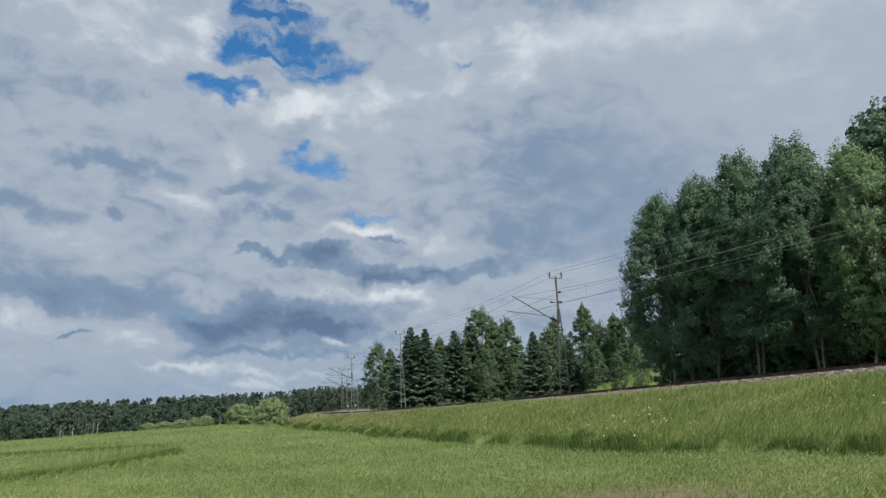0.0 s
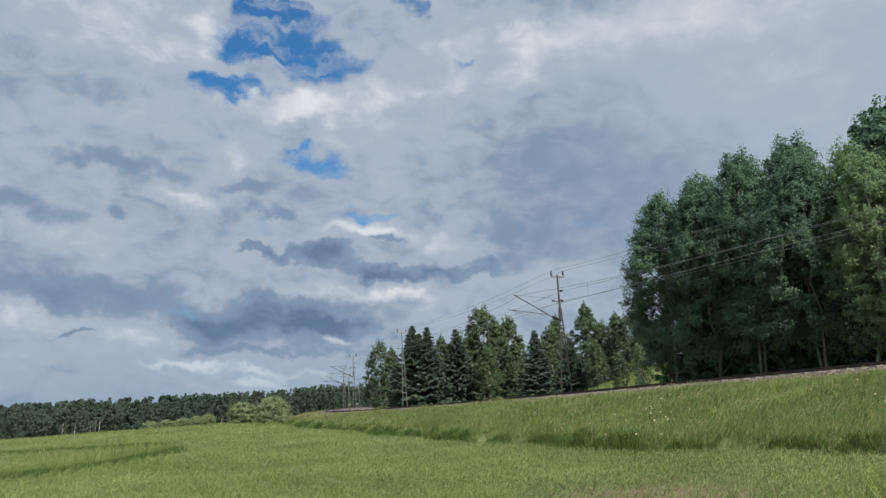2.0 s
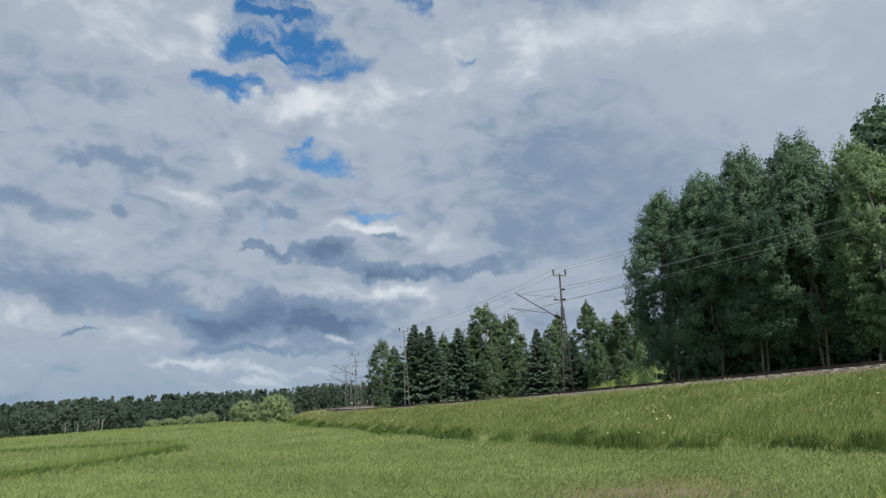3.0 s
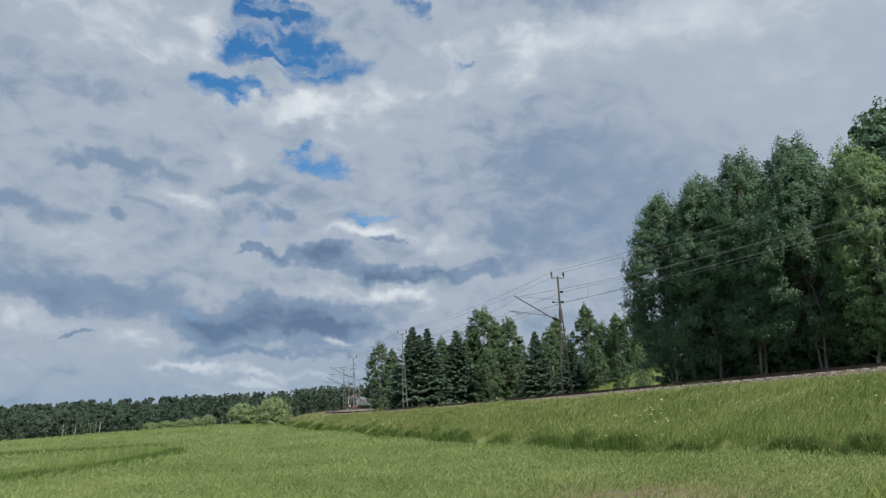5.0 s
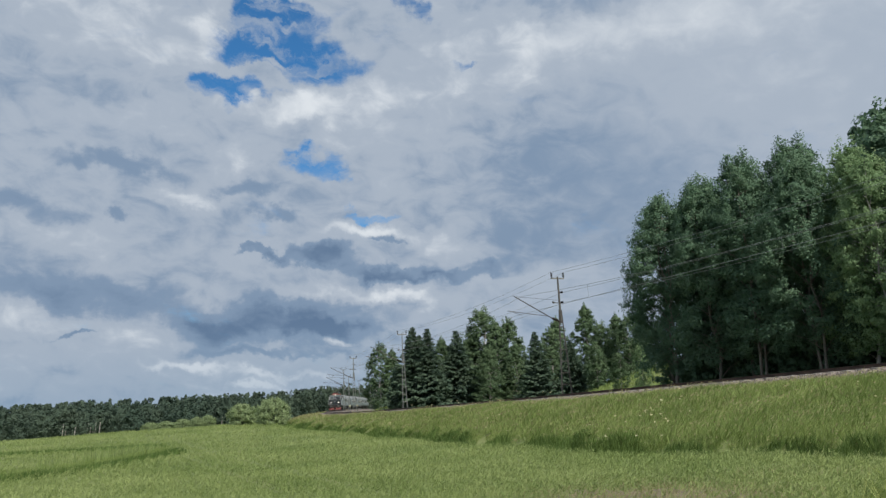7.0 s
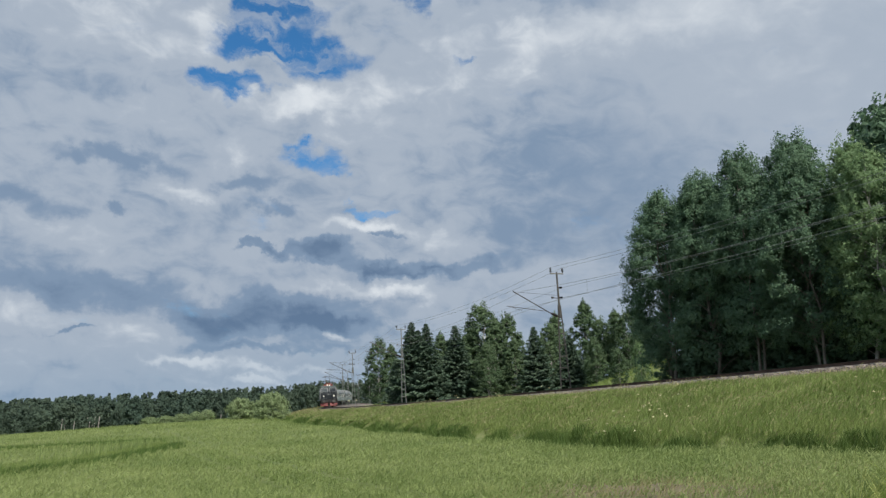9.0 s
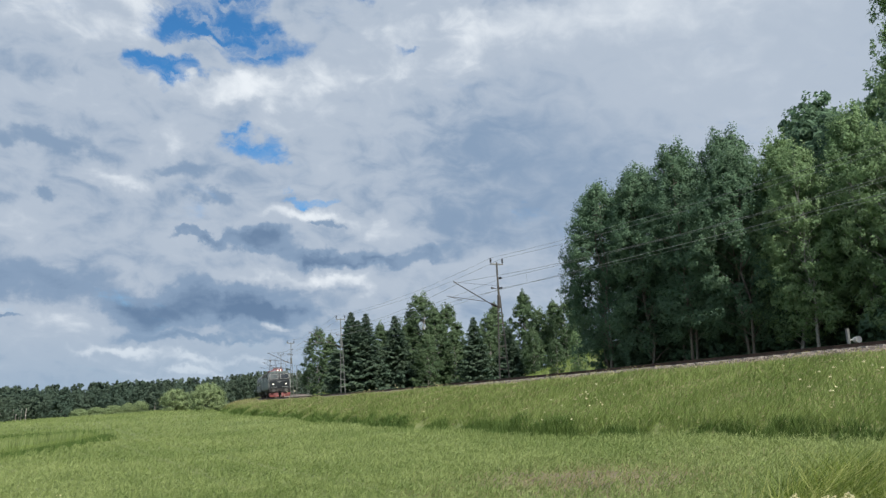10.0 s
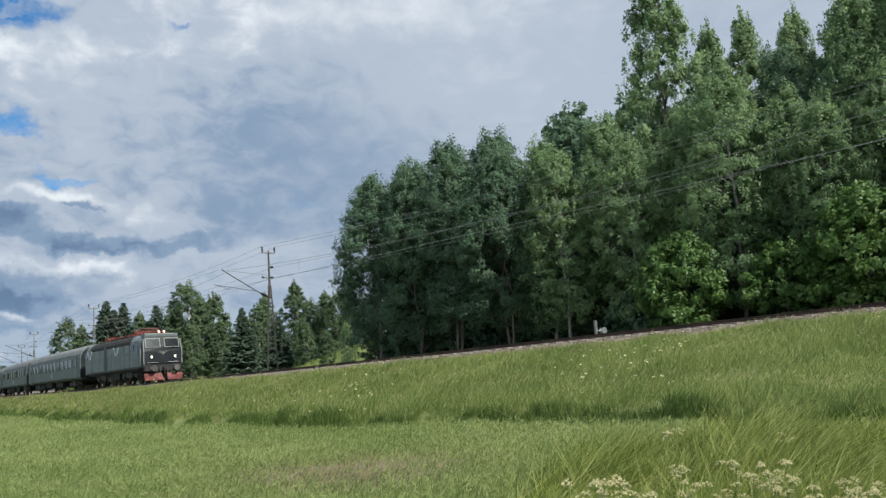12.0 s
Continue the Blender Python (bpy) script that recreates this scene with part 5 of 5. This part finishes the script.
    part("emblem", bm, M_GALV, ob, "silver winged emblem")
    # buffer beam, plough and steps
    part("buffer_beam", box(bmesh.new(), -0.35, 0.05, -1.45, 1.45, 0.86, 1.3, 0.03), M_UNDER, ob)
    coupler_end(0.05, 1, ob, M_BOGIE)
    coupler_end(-L - 0.3, -1, ob, M_UNDER)
    for k in (-1, 1):
        bm = bmesh.new()
        v = [bm.verts.new(c) for c in ((0.55, k * 0.12, 0.16), (0.10, k * 1.45, 0.16), (0.05, k * 1.5, 0.66), (0.20, k * 0.22, 0.70))]
        w = [bm.verts.new((c.co.x - 0.06, c.co.y, c.co.z)) for c in v]
        bm.faces.new(v)
        bm.faces.new(w[::-1])
        for i in range(4):
            bm.faces.new((v[i], v[(i + 1) % 4], w[(i + 1) % 4], w[i]))
        bmesh.ops.recalc_face_normals(bm, faces=bm.faces)
        part("snow_plough", bm, M_PLOUGH, ob, "red snow plough blade")
        bm = bmesh.new()
        for j in range(3):
            box(bm, -0.95, -0.5, k * 1.38, k * 1.55, 0.42 + j * 0.26, 0.46 + j * 0.26)
        box(bm, -0.97, -0.93, k * 1.36, k * 1.56, 0.4, 1.2)
        box(bm, -0.52, -0.48, k * 1.36, k * 1.56, 0.4, 1.2)
        part("cab_steps", bm, M_UNDER, ob)
    bm = bmesh.new()
    for j, (y, z) in enumerate(((-1.0, 0.95), (-0.55, 0.9), (-0.3, 0.95), (0.3, 0.95), (0.55, 0.9), (1.05, 0.95))):
        rod(bm, (0.08, y, z + 0.2), (0.2, y * 0.98, z - 0.25), 0.035)
    part("brake_hose", bm, M_BOGIE, ob)
    # sides: doors, cab windows, panels, louvres and chevrons
    for y in (-1.555, 1.555):
        k = 1 if y > 0 else -1
        for x in (-1.25, -L + 1.2):
            part("cab_door", side_plate(x - 0.36, x + 0.36, y, 1.3, 3.2), M_LOCO, ob)
            part("door_window", side_plate(x - 0.24, x + 0.24, y, 2.45, 3.05, 0.02), M_GLASS, ob)
            part("cab_window", side_plate(x - 0.36 - 0.95, x - 0.36 - 0.3, y, 2.5, 3.05, 0.014), M_GLASS, ob)
        for i in range(8):
            x = -2.75 - i * 0.98
            part("body_panel", side_plate(x - 0.95, x, y, 1.3, 2.42, 0.01), M_LOCO, ob)
            part("upper_panel", side_plate(x - 0.95, x, y, 2.48, 3.02, 0.01), M_LOCO_LIGHT, ob)
        for i in (1, 3, 6):
            x = -3.0 - i * 0.98
            bm = bmesh.new()
            for j in range(8):
                box(bm, x - 0.75, x, y, y + 0.03 * k, 2.52 + j * 0.06, 2.55 + j * 0.06)
            part("louvre", bm, M_LOCO, ob)
        for x in (-5.6, -11.9):
            bm = bmesh.new()
            for q in (-1, 1):
                m = Matrix.Translation((x + q * 0.34, y + 0.022 * k, 2.72)) @ Matrix.Rotation(q * 0.62, 4, "Y") @ Matrix.Diagonal((0.2, 0.012, 0.78, 1))
                bmesh.ops.create_cube(bm, size=1, matrix=m)
            part("chevron", bm, M_CHEV, ob, "pale chevron mark")
        part("side_door", side_plate(-8.35, -7.75, y, 1.3, 3.3, 0.024), M_BLACK, ob, "narrow black side door")
        part("side_sill", side_plate(-L + 0.4, -0.6, y * 0.985, 1.14, 1.28, 0.03), M_BLACK, ob)
        part("body_rib", side_plate(-L + 0.4, -2.7, y, 2.43, 2.47, 0.02), M_LOCO_LIGHT, ob)
    part("roof", section([(0.0, 3.80), (0.55, 3.79), (1.0, 3.72), (1.31, 3.54), (1.475, 3.30), (1.54, 3.04), (1.50, 3.03)], -L + 0.9, -2.6), M_UNDER, ob, "sooty dark roof below the gear")
    # roof gear
    pantograph(-3.2, False, ob)
    pantograph(-L + 3.2, True, ob)
    bm = bmesh.new()
    for i in range(9):
        x = -4.7 - i * 0.62
        rod(bm, (x, 0.35, 3.72), (x, 0.35, 4.08), 0.07, 0.05, 8)
        rod(bm, (x, -0.6, 3.7), (x, -0.6, 3.95), 0.06, 0.05, 8)
    part("roof_insulator", bm, M_RED, ob, "row of reddish roof insulators")
    bm = rod(bmesh.new(), (-4.4, 0.35, 4.1), (-L + 4.6, 0.35, 4.1), 0.03)
    rod(bm, (-4.4, -0.6, 3.98), (-L + 4.6, -0.6, 3.98), 0.025)
    part("roof_bar", bm, M_RED, ob)
    part("roof_hatch", box(box(bmesh.new(), -6.2, -4.6, -0.95, 0.95, 3.72, 3.86, 0.04), -8.6, -6.8, -0.95, 0.95, 3.72, 3.86, 0.04), M_UNDER, ob)
    # below the floor
    part("underframe", box(bmesh.new(), -L + 0.3, -0.4, -1.35, 1.35, 0.95, 1.2), M_UNDER, ob)
    part("equipment_box", box(bmesh.new(), -7.4, -5.6, -1.3, 1.3, 0.42, 1.0, 0.05), M_UNDER, ob)
    bogie(-3.75, 2.7, 0.65, ob, sets)
    bogie(-L + 3.45, 2.7, 0.65, ob, sets)
    return ob, sets


def coach():
    L = 20.8
    ob = empty("passenger_coach", "grey-green passenger coach with light grey roof and many windows", "railway coach", "coaches of the train")
    sets = []
    side = [(1.46, 3.02), (1.52, 2.8), (1.53, 1.1), (1.48, 0.95)]
    roof = [(0.0, 3.92), (0.5, 3.88), (0.95, 3.74), (1.25, 3.5), (1.42, 3.2), (1.47, 3.03)]
    part("body", section([(0.0, 3.05)] + side, -L, 0), M_COACH, ob, "dull grey-green side")
    part("roof", section(roof, -L + 0.04, -0.04), M_ROOF, ob, "light grey rounded roof")
    for x, w in ((0.0, 1), (-L, -1)):
        part("gangway", box(bmesh.new(), x, x + w * 0.32, -0.6, 0.6, 1.2, 3.35, 0.04), M_UNDER, ob, "black rubber gangway")
        coupler_end(x - w * 0.1, w * 0.7, ob, M_UNDER)
        # thin black skin: shade in the gap between vehicles, put in as colour
        part("end_shade", section([(0.0, 3.72), (0.9, 3.62), (1.3, 3.3), (1.44, 2.9), (1.46, 1.02)], x, x + w * 0.03), M_BLACK, ob, "coach end blackened to stand for shade between vehicles")
    for y in (-1.53, 1.53):
        k = 1 if y > 0 else -1
        for i in range(11):
            x = -2.95 - i * 1.46
            part("window_frame", side_plate(x - 1.16, x, y, 1.93, 2.80, 0.014), M_ROOF, ob)
            pane = part("window", side_plate(x - 1.10, x - 0.06, y, 1.98, 2.75, 0.022), M_GLASS, ob)
            if (i * 7 + 3) % 5 != 4:
                part("curtain", side_plate(x - 0.42, x - 0.1, y, 2.0, 2.73, 0.027), M_CURTAIN, pane)
        for x in (-1.5, -L + 1.5):
            part("door", side_plate(x - 0.42, x + 0.42, y, 1.0, 2.95, 0.02), M_COACH, ob)
            part("door_window", side_plate(x - 0.25, x + 0.25, y, 2.0, 2.75, 0.028), M_GLASS, ob)
            bm = rod(bmesh.new(), (x + 0.52, y * 1.03, 1.3), (x + 0.52, y * 1.03, 2.2), 0.018)
            part("door_handrail", bm, M_CREAM, ob)
        bm = bmesh.new()
        for q in (-1, 1):
            m = Matrix.Translation((-10.4 + q * 0.16, y + 0.012 * k, 1.5)) @ Matrix.Rotation(q * 0.62, 4, "Y") @ Matrix.Diagonal((0.11, 0.012, 0.4, 1))
            bmesh.ops.create_cube(bm, size=1, matrix=m)
        part("chevron", bm, M_CHEV, ob, "pale chevron mark")
        part("gutter", side_plate(-L + 0.1, -0.1, y * 0.965, 3.0, 3.05, 0.03), M_ROOF, ob)
        part("side_sill", side_plate(-L + 0.2, -0.2, y, 1.0, 1.06, 0.02), M_UNDER, ob)
    bm = bmesh.new()
    for x in (-4, -8.5, -12.5, -17):
        rod(bm, (x, 0, 3.85), (x, 0, 4.0), 0.22, 0.18, 10)
    part("roof_vent", bm, M_ROOF, ob)
    part("underframe", box(bmesh.new(), -L + 0.1, -0.1, -1.3, 1.3, 0.82, 1.0), M_UNDER, ob)
    part("equipment_box", box(box(bmesh.new(), -9.8, -7.2, -1.25, 1.25, 0.35, 0.85, 0.04), -14.0, -11.6, -1.25, 1.25, 0.4, 0.85, 0.04), M_UNDER, ob)
    bogie(-3.4, 2.4, 0.46, ob, sets)
    bogie(-L + 3.4, 2.4, 0.46, ob, sets)
    return ob, sets


LOCO, LOCO_SETS = locomotive()
COACH, COACH_SETS = coach()
for ob in (LOCO, COACH):
    ob.scale = (0.95, 0.95, 0.95)
COACHES = [COACH] + [copy_thing(COACH, pose(0, 0, 0)) for _ in range(3)]

# ------------------------------------------------------------------ what moves
# seconds, metres of the locomotive's front along the track
RUN = [(0.0, -324.0), (3.0, -243.5), (5.0, -189.5), (5.5, -176.0), (6.5, -149.0), (7.0, -135.4), (9.0, -81.2), (9.5, -67.4), (10.0, -53.4), (10.5, -39.5), (11.0, -26.2), (11.5, -13.9), (12.0, -2.0)]


def run_at(t):
    return float(np.interp(t, [r[0] for r in RUN], [r[1] for r in RUN]))


def on_track(front, length, front_pivot, rear_pivot):
    """Pose of a vehicle whose front end is at that place: both bogies sit on the line."""
    a, b = track(front - front_pivot), track(front - rear_pivot)
    d = (a - b).normalized()
    origin = a + d * front_pivot
    yaw = math.degrees(math.atan2(d.y, d.x))
    pitch = -math.degrees(math.asin(d.z))
    return pose(origin.x, origin.y, origin.z, 0, pitch, yaw)


def motions():
    ts = [i * 0.5 for i in range(25)]
    walk(LOCO, [(t, on_track(run_at(t), 12.6, 3.56, 9.07)) for t in ts])
    for i, c in enumerate(COACHES):
        lag = 13.9 + i * 20.9
        walk(c, [(t, on_track(run_at(t) - lag, 19.8, 3.23, 16.5)) for t in ts])
    frames = [i / FPS for i in range(361)]
    for ob, r in LOCO_SETS:
        x = ob.matrix_basis.translation.x
        walk(ob, [(t, pose(x, 0, r, 0, math.degrees((run_at(t) - run_at(0)) / r) % 360, 0)) for t in frames])

    for c in COACHES:
        for ob in c.children:
            if ob.name.startswith("wheelset"):
                x, r = ob.matrix_basis.translation.x, 0.46
                walk(ob, [(t, pose(x, 0, r, 0, math.degrees((run_at(t) - run_at(0)) / r / 0.95), 0)) for t in frames])


motions()
